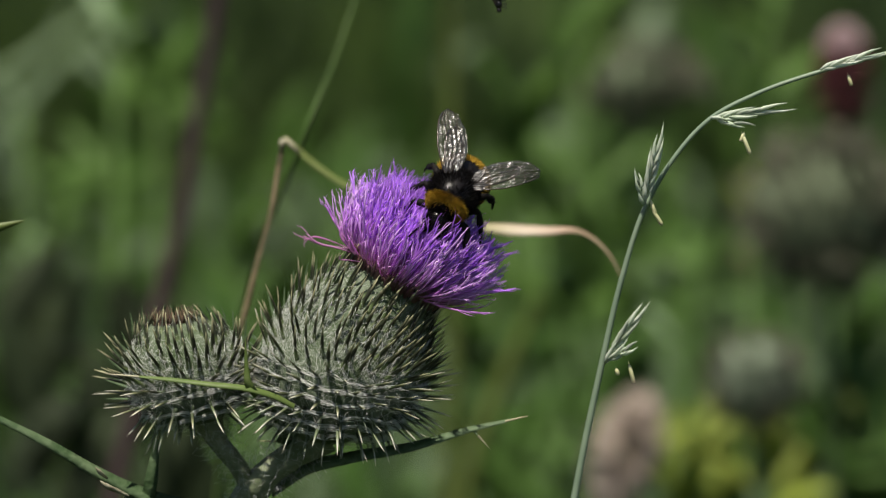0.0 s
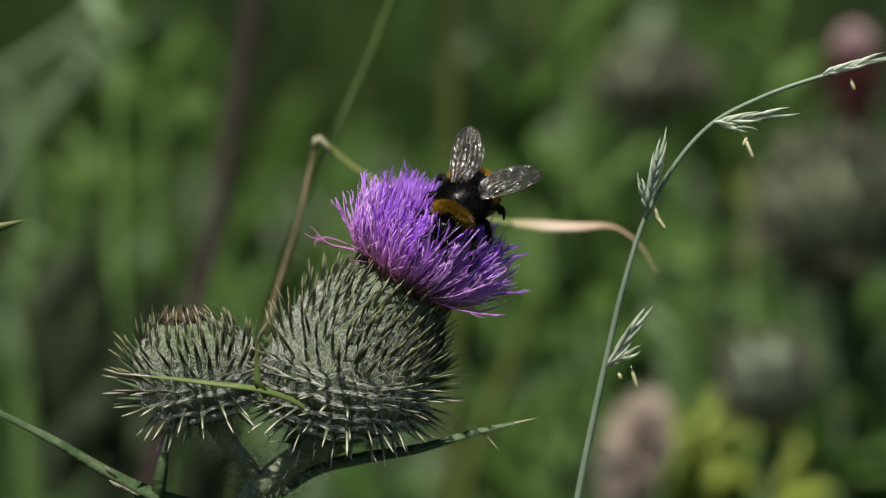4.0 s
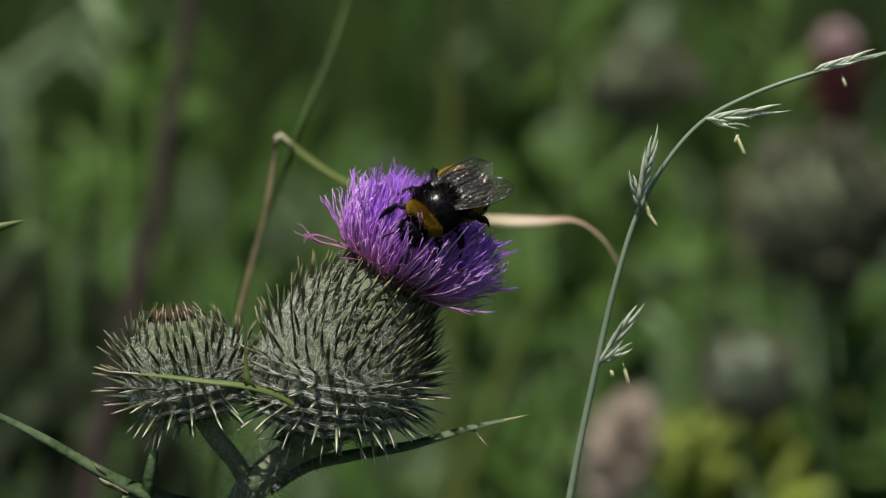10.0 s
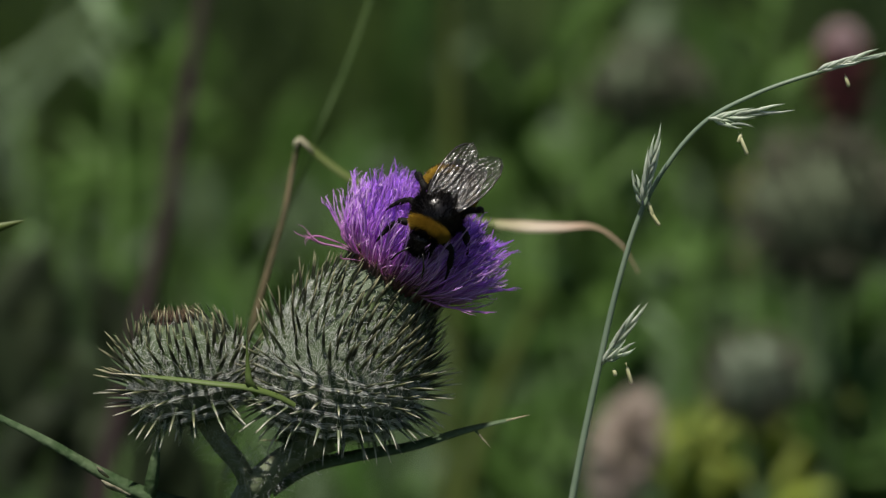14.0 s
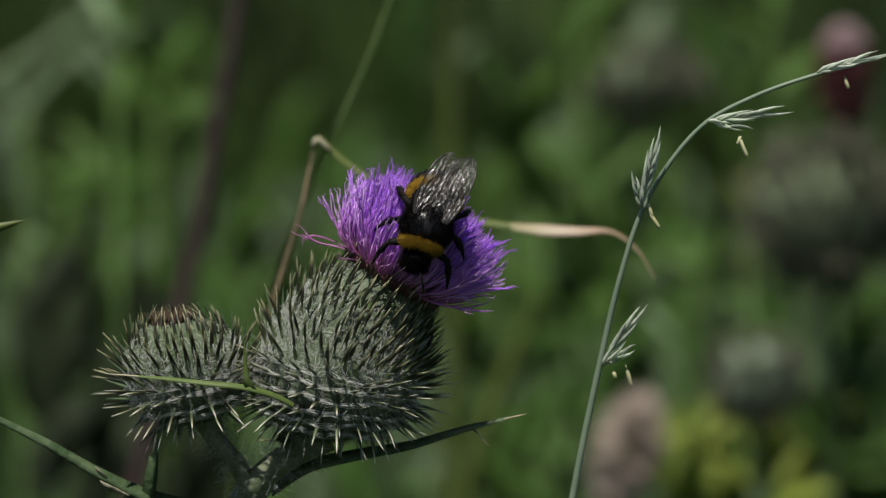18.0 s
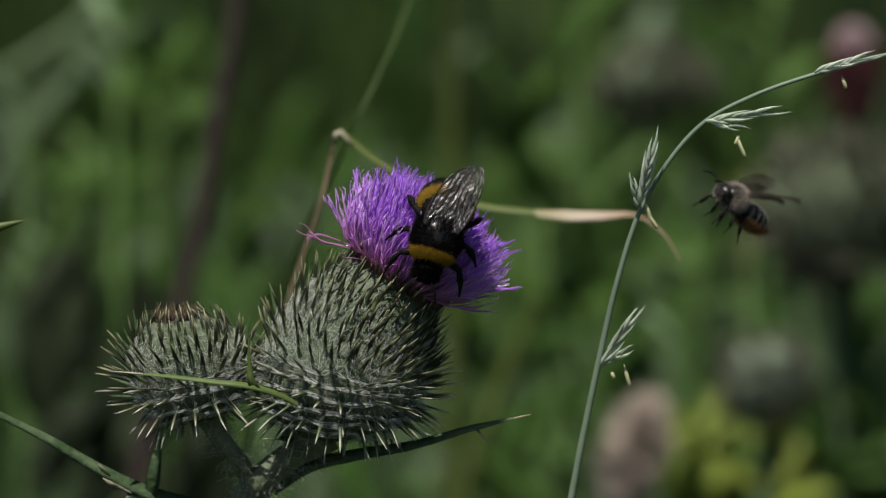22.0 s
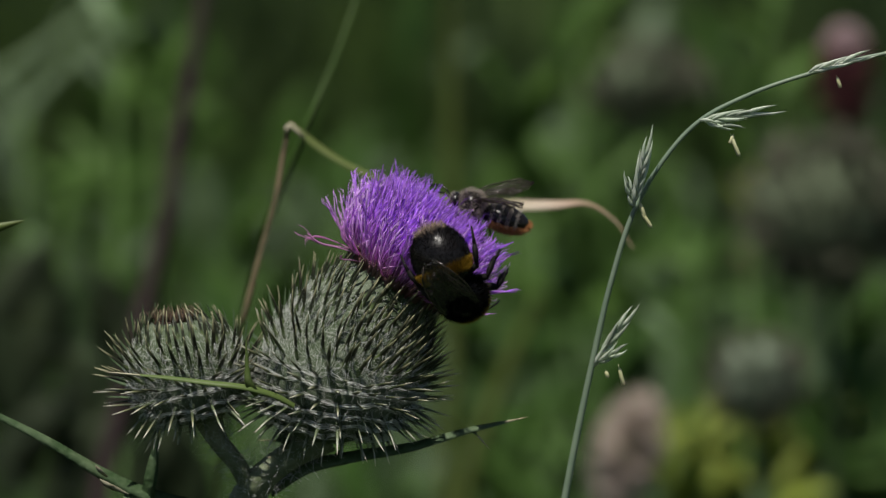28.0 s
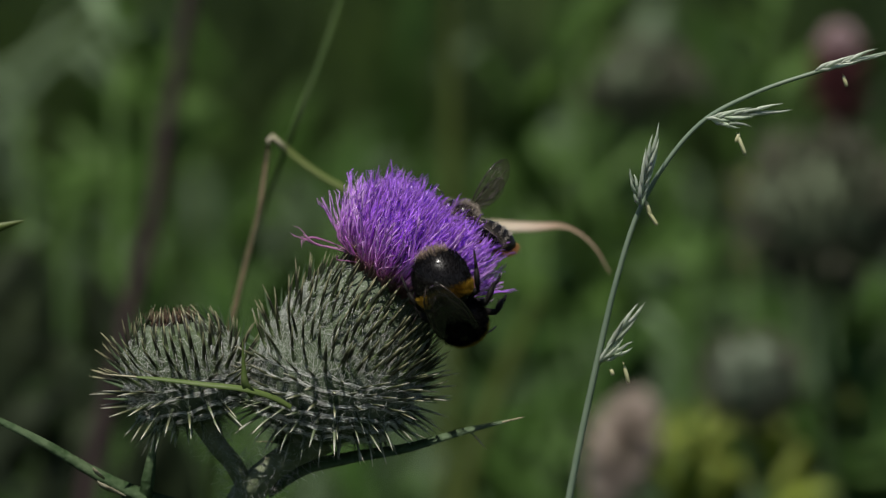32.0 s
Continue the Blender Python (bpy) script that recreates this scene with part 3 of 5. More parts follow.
def thistle_leaf(line, widths, material, label, lobes, seed, face=(0, -0.8, 0.6), spine=0.004):
    """A narrow leaf with spiny lobes along its edges and a straw spine at its tip; each spine is a part of the leaf."""
    r = random.Random(seed)
    pts = curve(line, 8)
    n = len(pts)
    ws = spread(widths, n)
    s = Shape(TH_O).ribbon(pts, ws, face, fold=0.3, thick=0.0004)
    spines = []
    for i in range(lobes):
        k = int((i + 0.7) / lobes * (n - 3)) + 1
        d = (pts[k + 1] - pts[k]).normalized()
        side = d.cross(Vector(face)).normalized() * (1 if i % 2 else -1)
        w = ws[k]
        p = pts[k] + side * (w * 0.4)
        e = (side + d * 0.6 + Vector((0, r.gauss(0, 0.3), r.gauss(0, 0.3)))).normalized()
        l = w * r.uniform(0.5, 1.0)
        s.ribbon([p, p + e * l * 0.5, p + e * l], [w * 0.6, w * 0.3, w * 0.05], face, fold=0.2)
        spines.append([p + e * l * 0.9, p + e * (l + spine * 0.5), p + e * (l + spine)])
    d = (pts[-1] - pts[-2]).normalized()
    spines.append([pts[-1] - d * 0.001, pts[-1] + d * spine * 0.5, pts[-1] + d * spine])
    leaf = part("leaf", s.mesh("leaf", material), thistle, label)
    for q in spines:
        part("spine", Shape(TH_O).tube(q, [0.00018, 0.00012, 0.00003], sides=4).mesh("spine", M_SPINE), leaf)
    return leaf


thistle_leaf([V((-27.7, 4, -40.1)), V((-22.1, 2, -36.1)), V((-14.8, 0, -33.9)), V((-4.9, -1, -31.9)), V((4.1, -2, -29.0)), V((10.9, -2, -27.3))], [0.0024, 0.0026, 0.0022, 0.0017, 0.0012, 0.0005], M_LEAF, "long dark green spiny leaf", 2, 41, spine=0.0028)
thistle_leaf([V((-32.2, 4, -43.2)), V((-41.1, 0, -42.0)), V((-49.1, -3, -39.0)), V((-55.2, -5, -35.4)), V((-63.1, -8, -30.0)), V((-71.8, -10, -25.1)), V((-77.9, -12, -21.6))], [0.0026, 0.0030, 0.0027, 0.0021, 0.0016, 0.0011, 0.0004], M_LEAF, "green spiny leaf with a pale damaged midrib", 2, 42, spine=0.0009)
thistle_leaf([V((-47.2, -2, -40.2)), V((-46.6, -3, -36.8)), V((-46.0, -3, -32.7)), V((-45.4, -3, -29.3))], [0.0022, 0.0022, 0.0014, 0.0003], M_LEAF, "small upright dark leaf lobe", 0, 43)
thistle_leaf([V((-23.5, -13, -23.4)), V((-26.1, -15, -21.6)), V((-30.5, -17, -19.9)), V((-37.6, -17, -19.0)), V((-43.8, -16, -18.4)), V((-48.7, -15, -18.1))], [0.0010, 0.0011, 0.0011, 0.0009, 0.0007, 0.0003], M_BRIGHT_LEAF, "narrow bright green bract leaf lying before the heads", 0, 44, spine=0.0045)
s = Shape(TH_O)
s.ribbon(curve([V((-29.2, -16, -21.0)), V((-30.5, -17, -19.0)), V((-30.8, -17, -16.3)), V((-31.0, -17, -11.8))], 5), spread([0.0012, 0.0013, 0.0007, 0.0001], 16), fold=0.3)
part("leaf", s.mesh("leaf", M_BRIGHT_LEAF), thistle, "small bright green spine lobe")
thistle_leaf([V((-23.1, 3, -36.1)), V((-24.3, -0, -31.9)), V((-25.2, -2, -28.8)), V((-25.6, -3, -26.3))], [0.003, 0.0032, 0.002, 0.0005], M_LEAF, "short dark leaf under the head", 5, 45, spine=0.003)
for i, (a, h) in enumerate(((0.4, 0.52), (2.4, 0.44), (4.2, 0.36), (5.6, 0.28), (1.3, 0.20), (3.4, 0.12))):
    o = Vector((TH_O.x - 0.002, 0.014, h))
    d = Vector((math.cos(a), math.sin(a), 0))
    L = 0.10 + 0.02 * i
    thistle_leaf([o, o + d * L * 0.35 + Vector((0, 0, 0.02)), o + d * L * 0.7 + Vector((0, 0, 0.015)), o + d * L - Vector((0, 0, 0.01))],
                 [0.008, 0.022, 0.018, 0.002], M_LEAF, "lower spiny stem leaf", 12, 60 + i, face=(0, 0, 1))

s = Shape(TH_O)
s.ribbon(curve([V((-50.0, -6, -38.9)), V((-52.0, -7, -37.8)), V((-53.5, -8, -36.9)), V((-54.5, -8, -36.1))], 4), spread([0.0002, 0.0008, 0.0009, 0.0002], 13), fold=0.1)
part("scar", s.mesh("scar", M_SCAR), thistle, "pale tan scar on the leaf's midrib")
s = Shape(TH_O)
s.ribbon(curve([V((-53.4, -6, -36.1)), V((-54.6, -8, -34.6)), V((-55.2, -8, -33.9))], 4), spread([0.0004, 0.0007, 0.0002], 9), fold=0.1)
part("scar", s.mesh("scar", M_SCAR), thistle, "small pale scar on the leaf's edge")

# ---- flowering grass beside the thistle ----
GR_O = V((19.6, -0, -42.0))
GR_O.z = 0
grass = thing("flowering_grass", GR_O, "slender blue-green grass stalk arching over with pale spikelets", "grass")
line = curve([GR_O, GR_O + Vector((-0.002, 0, 0.35)), V((18.3, 0, -58.6)), V((21.1, 0, -40.3)), V((25.5, 0, -18.1)), V((28.6, -0, -4.5)), V((32.3, 0, 6.9)), V((35.7, 0, 13.1)), V((42.7, 0, 21.1)), V((49.8, 0, 24.9)), V((60.6, 0, 28.7)), V((69.5, 0, 31.2)), V((78.4, 0, 32.6))], 8)
s = Shape(GR_O).tube(line, spread([0.0008, 0.0008, 0.0007, 0.00058, 0.00050, 0.00043, 0.00039, 0.00037, 0.00035, 0.00033, 0.0003, 0.00025], len(line)), sides=8)
culm = part("culm", s.mesh("culm", M_GRASS_STEM), grass, "thin blue-green culm")


def spikelet(root, tip, seed, parent, off, n=8, w=0.00058):
    """Overlapping pointed scales along a short axis, with hanging anthers as a part of their own."""
    r = random.Random(seed)
    s = Shape(off)
    d = tip - root
    for i in range(n):
        t = i / n
        side = (Vector((d.z, 0, -d.x)).normalized() * (1 if i % 2 else -1) + Vector((0, r.gauss(0, 0.6), 0)))
        p = root + d * (t * 0.62)
        e = (d.normalized() + side * r.uniform(0.05, 0.16)).normalized()
        l = d.length * r.uniform(0.34, 0.50)
        s.tube([p, p + e * l * 0.3 + side * w * 0.4, p + e * l * 0.65 + side * w * 0.4, p + e * l], [w * 0.3, w * 0.62, w * 0.34, w * 0.02], sides=5, flat=0.6)
    return part("spikelet", s.mesh("spikelet", M_SPIKE), parent, "pale green spikelet")


def anther(root, tip, parent, off):
    s = Shape(off)
    s.tube([root, root.lerp(tip, 0.2), root.lerp(tip, 0.24)], [0.00005, 0.00005, 0.0001], sides=3)
    s.tube([root.lerp(tip, 0.2), root.lerp(tip, 0.3), root.lerp(tip, 0.9), tip], [0.00016, 0.0003, 0.00034, 0.0002], sides=5)
    part("anther", s.mesh("anther", M_ANTHER), parent, "dangling yellow anther")


for k, (a, b, n) in enumerate(((V((32.2, -2, 7.6)), V((34.7, -3, 21.1)), 10), (V((32.0, -1, 7.3)), V((30.5, -2, 13.9)), 5), (V((42.8, -1, 21.0)), V((56.1, -3, 23.4)), 10), (V((42.5, -1, 21.2)), V((49.8, -2, 19.5)), 5),
                               (V((25.8, -1, -18.4)), V((33.0, -3, -6.9)), 10), (V((26.0, -1, -18.2)), V((31.9, -2, -14.5)), 5), (V((59.8, -1, 28.8)), V((70.6, -3, 32.2)), 10), (V((71.3, 0, 31.6)), V((77.6, 0, 29.9)), 6))):
    sp = spikelet(a, b, 80 + k, grass, GR_O, n)
for a, b in (((33.0, -1, 7.0), (34.9, -1, 4.0)), ((47.3, -1, 19.1), (48.8, -1, 15.4)), ((47.9, -1, 19.1), (47.3, -1, 17.4)), ((29.6, -1, -18.0), (30.5, -1, -21.4)), ((27.6, -1, -18.9), (28.0, -1, -20.2)), ((64.1, -1, 28.4), (64.8, -1, 26.3)), ((32.9, -1, 8.4), (33.8, -1, 5.7))):
    anther(V(a), V(b), grass, GR_O)

# ---- bent grass stalk behind ----
BG_O = V((-37.6, 135, -88.6))
BG_O.z = 0
bent = thing("bent_grass", BG_O, "tall green grass stalk with a bent straw-coloured leaf", "grass")
line = curve([BG_O, BG_O + Vector((0, 0, 0.3)), V((-40.3, 132, -52.0)), V((-36.7, 128, -30.4)), V((-32.5, 122, -15.0)), V((-28.7, 118, -5.2)), V((-24.4, 115, 5.9)), V((-19.8, 125, 16.6)), V((-16.2, 140, 26.4)), V((-10.0, 170, 44.9))], 8)
s = Shape(BG_O).tube(line, spread([0.0009, 0.0008, 0.0007, 0.0006, 0.0005, 0.00045, 0.00045, 0.0004, 0.0004], len(line)), sides=8)
part("culm", s.mesh("culm", M_GREENSTEM), bent, "green culm")
def B(p):
    """A place on the bent leaf, carried a little farther back along the line of sight."""
    return EYE + (V(p) - EYE) * 1.05


s = Shape(BG_O)
pts = curve([B((-33.4, 16, -17.0)), B((-30.5, 18, -6.0)), B((-27.9, 20, 3.8)), B((-26.9, 22, 10.0)), B((-26.0, 23, 14.5))], 8)
s.tube(pts, spread([0.00055, 0.00055, 0.0005, 0.00045, 0.0004], len(pts)), sides=6, flat=0.7)
part("dead_sheath", s.mesh("dead_sheath", M_DRYSTEM), bent, "tan withered leaf sheath")
BEND = B((-25.9, 23, 14.9))
s = Shape(BG_O)
s.tube([B((-26.4, 22, 13.5)), B((-26.2, 22, 14.6)), B((-25.6, 22, 15.0)), B((-24.7, 22, 14.1)), B((-23.4, 22, 12.8))], [0.00032, 0.0005, 0.00055, 0.0005, 0.0004], sides=7, flat=0.6)
part("knee", s.mesh("knee", M_CREAM), bent, "cream-coloured knee where the leaf folds")
dry = thing("leaf_blade", BEND - BG_O, "long leaf blade, green turning straw", "")
dry.parent = bent
s = Shape(BEND)
pts = curve([B((-26.1, 23, 15.1)), B((-24.3, 23, 13.4)), B((-18.8, 22, 9.1)), B((-13.2, 21, 6.0)), B((-4.0, 20, 2.4)), B((6.1, 19, 0.9))], 7)
s.ribbon(pts, spread([0.0011, 0.0015, 0.0014, 0.0014, 0.0015, 0.0015], len(pts)), face=(0.1, -0.8, 0.6), fold=0.4)
part("green_blade", s.mesh("green_blade", M_BLADE), dry, "green part of the bent blade")
s = Shape(BEND)
pts = curve([B((5.6, 19, 0.8)), B((10.7, 19, 0.2)), B((16.2, 18, 0.2)), B((22.6, 18, 0.1)), B((26.3, 18, -2.6)), B((29.2, 18, -7.3))], 7)
s.ribbon(pts, spread([0.0016, 0.0024, 0.0019, 0.0008, 0.0006, 0.0003], len(pts)), face=(0.1, -0.8, 0.6), fold=0.55)
part("dry_tip", s.mesh("dry_tip", M_DRY), dry, "pinkish straw-coloured tip")

# a grass tip that reaches in from the side
TP_O = V((-95.4, 10, -25.3))
TP_O.z = 0
tip_grass = thing("grass_blade", TP_O, "lone green grass blade with a yellowed tip", "grass")
s = Shape(TP_O)
pts = curve([TP_O, TP_O + Vector((0, 0, 0.4)), V((-93.4, 10, -12.4)), V((-81.4, 10, -0.4)), V((-71.3, 10, 2.2)), V((-67.5, 10, 3.2))], 8)
s.ribbon(pts, spread([0.004, 0.004, 0.003, 0.002, 0.0014, 0.0002], len(pts)), fold=0.3)
part("blade", s.mesh("blade", M_BLADE), tip_grass)

# ---- plants out of focus behind ----
def far_thistle(top, radius, height, label, seed, skin):
    """A spiny head farther back, on its own upright stem with leaves."""
    r = random.Random(seed)
    o = Vector((top.x, top.y, 0))
    t = thing("thistle", o, label, "thistle", "thistles behind")
    s = Shape(o).ball(top, (radius, radius, height / 2), 18, 12, warp=0.08)
    head = part("head", s.mesh("head", skin), t, "woolly spiny head")
    s = Shape(o)
    for i in range(280):
        n = Vector((r.gauss(0, 1), r.gauss(0, 1), r.gauss(0, 1))).normalized()
        p = top + Vector((n.x * radius, n.y * radius, n.z * height / 2))
        d = (n + Vector((0, 0, 0.5))).normalized()
        l = radius * r.uniform(0.22, 0.50)
        s.tube([p, p + d * l * 0.5, p + d * l], [radius * 0.055, radius * 0.04, radius * 0.006], sides=4)
    part("spine_coat", s.mesh("spine_coat", M_FAR_SPINE), head, "coat of fine spines", "stuff")
    line = curve([o, o + Vector((0.01, 0, top.z * 0.5)), top - Vector((0, 0, height * 0.45))], 6)
    part("stem", Shape(o).tube(line, 0.0017, sides=8).mesh("stem", M_LEAF), t)
    for i in range(5):
        a, h = r.uniform(0, 6.28), top.z * (0.25 + 0.13 * i)
        p = Vector((o.x + 0.006, o.y, h))
        d = Vector((math.cos(a), math.sin(a), 0.2))
        L = r.uniform(0.06, 0.1)
        s = Shape(o).ribbon([p, p + d * L * 0.4, p + d * L * 0.75 + Vector((0, 0, -0.005)), p + d * L + Vector((0, 0, -0.02))], [0.006, 0.018, 0.012, 0.001], (0, 0, 1))
        part("leaf", s.mesh("leaf", M_LEAF), t)
    return t


far_a = far_thistle(V((77.6, 500, -103.6)), 0.0106, 0.0205, "round grey-green thistle head far back in the meadow", 1, M_FAR_HEAD)
far_b = far_thistle(V((97.9, 540, -65.8)), 0.0185, 0.031, "broad brownish thistle head behind the grass stalk", 2, M_SEEDED)
far_c = far_thistle(V((57.5, 740, -55.5)), 0.0150, 0.0165, "dull thistle head high in the meadow", 3, M_SEEDED)


def clover(top, label):
    """A red clover head of many small florets, paler above, on a stem with leaves."""
    r = random.Random(5)
    o = Vector((top.x, top.y, 0))
    t = thing("clover", o, label, "clover")
    for name, material, lo, hi, lab in (("lower_floret", M_CLOVER, -1.0, 0.55, "dark red fading florets"), ("upper_floret", M_CLOVER_TOP, 0.5, 1.0, "pink upper florets")):
        s = Shape(o)
        for i in range(150):
            z = r.uniform(lo, hi)
            a = r.uniform(0, 6.283)
            q = math.sqrt(max(0.02, 1 - z * z))
            n = Vector((q * math.cos(a), q * math.sin(a), z))
            p = top + Vector((n.x * 0.0045, n.y * 0.0045, n.z * 0.0105))
            d = (n + Vector((0, 0, 0.6))).normalized()
            s.tube([p, p + d * 0.002, p + d * 0.0036], [0.0008, 0.0010, 0.0003], sides=4)
        part(name, s.mesh(name, material), t, lab, "stuff")
    s = Shape(o).ball(top, (0.0045, 0.0045, 0.0105), 12, 8)
    part("core", s.mesh("core", M_CLOVER), t)
    part("stem", Shape(o).tube(curve([o, o + Vector((0.006, 0, top.z * 0.5)), top - Vector((0, 0, 0.011))], 6), 0.0012, sides=6).mesh("stem", M_GREENSTEM), t)
    for k in range(3):
        a = 2.1 * k + 0.4
        p = top - Vector((0, 0, 0.02))
        d = Vector((math.cos(a), math.sin(a), 0.1))
        s = Shape(o).ribbon([p, p + d * 0.008, p + d * 0.016, p + d * 0.022], [0.002, 0.010, 0.010, 0.002], (0, 0, 1))
        part("leaf", s.mesh("leaf", M_HERB), t)
    return t


red_clover = clover(V((103.3, 560, -33.5)), "dark red clover head with a pink crown")

wt = V((46.0, 500, -121.5))
withered = thing("withered_flower", Vector((wt.x, wt.y, 0)), "withered pinkish-brown flower head on a thin stem", "flower")
s = Shape(Vector((wt.x, wt.y, 0)))
r = random.Random(9)
for i in range(220):
    z, a = r.uniform(-1, 1), r.uniform(0, 6.283)
    q = math.sqrt(1 - z * z)
    n = Vector((q * math.cos(a), q * math.sin(a), z))
    p = wt + Vector((n.x * 0.0060 + 0.003 * n.z, n.y * 0.0060, n.z * 0.0122))
    d = (n + Vector((0, 0, 0.5))).normalized()
    s.tube([p - n * 0.003, p, p + d * 0.004], [0.001, 0.001, 0.0003], sides=4)
part("dry_floret", s.mesh("dry_floret", M_WITHERED), withered, "pinkish-brown dry florets", "stuff")
s = Shape(Vector((wt.x, wt.y, 0))).tube([Vector((wt.x, wt.y, 0)), wt * 0.5 + Vector((wt.x, wt.y, 0)) * 0.5, wt], 0.001, sides=6)
part("stem", s.mesh("stem", M_DRYSTEM), withered)

DK_O = V((-74.7, 400, -117.0))
DK_O.z = 0
dock = thing("dock_stem", DK_O, "dark purple-brown upright weed stem", "weed")
line = curve([DK_O, V((-75.9, 400, -111.7)), V((-70.1, 400, -89.1)), V((-64.5, 400, -65.3)), V((-60.2, 400, -48.2)), V((-57.5, 400, -31.1)), V((-54.3, 400, -14.1)), V((-51.7, 400, 1.5)), V((-49.7, 400, 19.7))], 6)
part("stem", Shape(DK_O).tube(line, spread([0.0026, 0.0024, 0.0023, 0.0022, 0.002, 0.002, 0.0017, 0.0015], len(line)), sides=10).mesh("stem", M_DOCK), dock)


# leaves added low on the left, coloured dark in place of shaded gaps
r = random.Random(15)
for i, (px, py) in enumerate(((90, 770), (160, 710), (40, 850), (180, 800), (130, 880), (250, 720), (300, 840), (350, 900), (210, 620), (30, 660), (90, 610), (30, 560))):
    p = V((0, 480, 0)) + Vector(((px - 784) * 0.000138, 0.02 * (i % 3), (441 - py) * 0.000138 - 0.067))
    q = line[min(6 + i, len(line) - 1)]
    d = Vector((r.uniform(-0.5, 0.5), -0.1, r.uniform(0.4, 1.0))).normalized()
    l = r.uniform(0.022, 0.034)
    s = Shape(DK_O).ribbon([p - d * l * 0.5, p - d * l * 0.2, p + d * l * 0.15, p + d * l * 0.5], [0.003, 0.013, 0.012, 0.001], (0.1, -0.9, 0.3))
    s.tube([q.lerp(Vector((DK_O.x, DK_O.y, q.z)), 0.0), q.lerp(p - d * l * 0.5, 0.5) - Vector((0, 0, 0.006)), p - d * l * 0.45], 0.0007, sides=5)
    part("leaf", s.mesh("leaf", M_DARK_SHADE_LEAF), dock, "added dock leaf, coloured dark to stand in for shade")


def tall_blade(points, width, material, label, name="tall_grass"):
    o = Vector((points[0].x, points[0].y, 0))
    t = thing(name, o, label, "grass", "tall blades behind")
    pts = curve([o] + points, 8)
    s = Shape(o).ribbon(pts, spread([width, width, width, width * 0.9, width * 0.2], len(pts)), (0.2, -0.9, 0.3), fold=0.3)
    part("blade", s.mesh("blade", material), t)
    return t


blades = [
    tall_blade([V((-125.2, 580, -64.9)), V((-110.2, 580, -45.5)), V((-98.2, 580, -32.1)), V((-84.1, 580, -20.2))], 0.0021, M_MEADOW_PALE, "pale arching grass leaf"),
    tall_blade([V((-137.4, 670, -62.3)), V((-121.6, 670, -51.2)), V((-107.2, 670, -32.3)), V((-99.3, 670, -15.0))], 0.0026, M_MEADOW_PALE, "pale arching grass leaf"),
    tall_blade([V((-126.3, 630, -65.2)), V((-115.4, 630, -49.7)), V((-103.1, 630, -39.0)), V((-90.8, 630, -33.6))], 0.0018, M_MEADOW_PALE, "pale arching grass leaf"),
    tall_blade([V((-116.7, 550, -50.8)), V((-110.8, 550, -42.0)), V((-105.0, 550, -36.2)), V((-94.7, 550, -21.6))], 0.0015, M_MEADOW_PALE, "pale arching grass leaf"),
    tall_blade([V((0.9, 600, -170.0)), V((2.4, 600, -108.6)), V((2.4, 600, -55.4)), V((1.8, 600, -5.7))], 0.0050, M_BLADE, "upright pale green grass leaf"),
    tall_blade([V((-129.6, 600, -44.8)), V((-108.5, 600, -31.2)), V((-94.9, 600, -22.2)), V((-81.3, 600, -8.7))], 0.0020, M_MEADOW_PALE, "pale arching grass leaf"),
    tall_blade([V((2.3, 500, -150.2)), V((9.3, 500, -118.6)), V((17.0, 500, -98.6)), V((24.8, 500, -80.1))], 0.0050, M_BLADE, "leaning pale green grass leaf"),
]


def herb(c, size, count, material, label, seed):
    """A leafy shoot: a thin stem with a whorl of folded leaves round its top."""
    r = random.Random(seed)
    o = Vector((c.x, c.y, 0))
    t = thing("herb", o, label, "herb", "herbs behind")
    part("stem", Shape(o).tube([o, o.lerp(c, 0.5) + Vector((0.004, 0, 0)), c], 0.0008, sides=6).mesh("stem", M_HERB), t)
    for k in range(count):
        a = r.uniform(0, 6.28)
        d = Vector((0.55 * math.cos(a), 0.4 * math.sin(a), r.uniform(0.1, 1.2))).normalized()
        q = c + Vector((0, 0, -size * 1.3 * k / count))
        l = size * r.uniform(0.7, 1.5)
        pts = [q, q + d * l * 0.35, q + d * l * 0.7 - Vector((0, 0, l * 0.05)), q + d * l - Vector((0, 0, l * 0.18))]
        w = l * r.uniform(0.18, 0.32)
        s = Shape(o).ribbon(pts, [w * 0.2, w, w * 0.85, w * 0.06], (r.uniform(-0.4, 0.4), -0.7, 0.7))
        part("leaf", s.mesh("leaf", material), t)
    return t


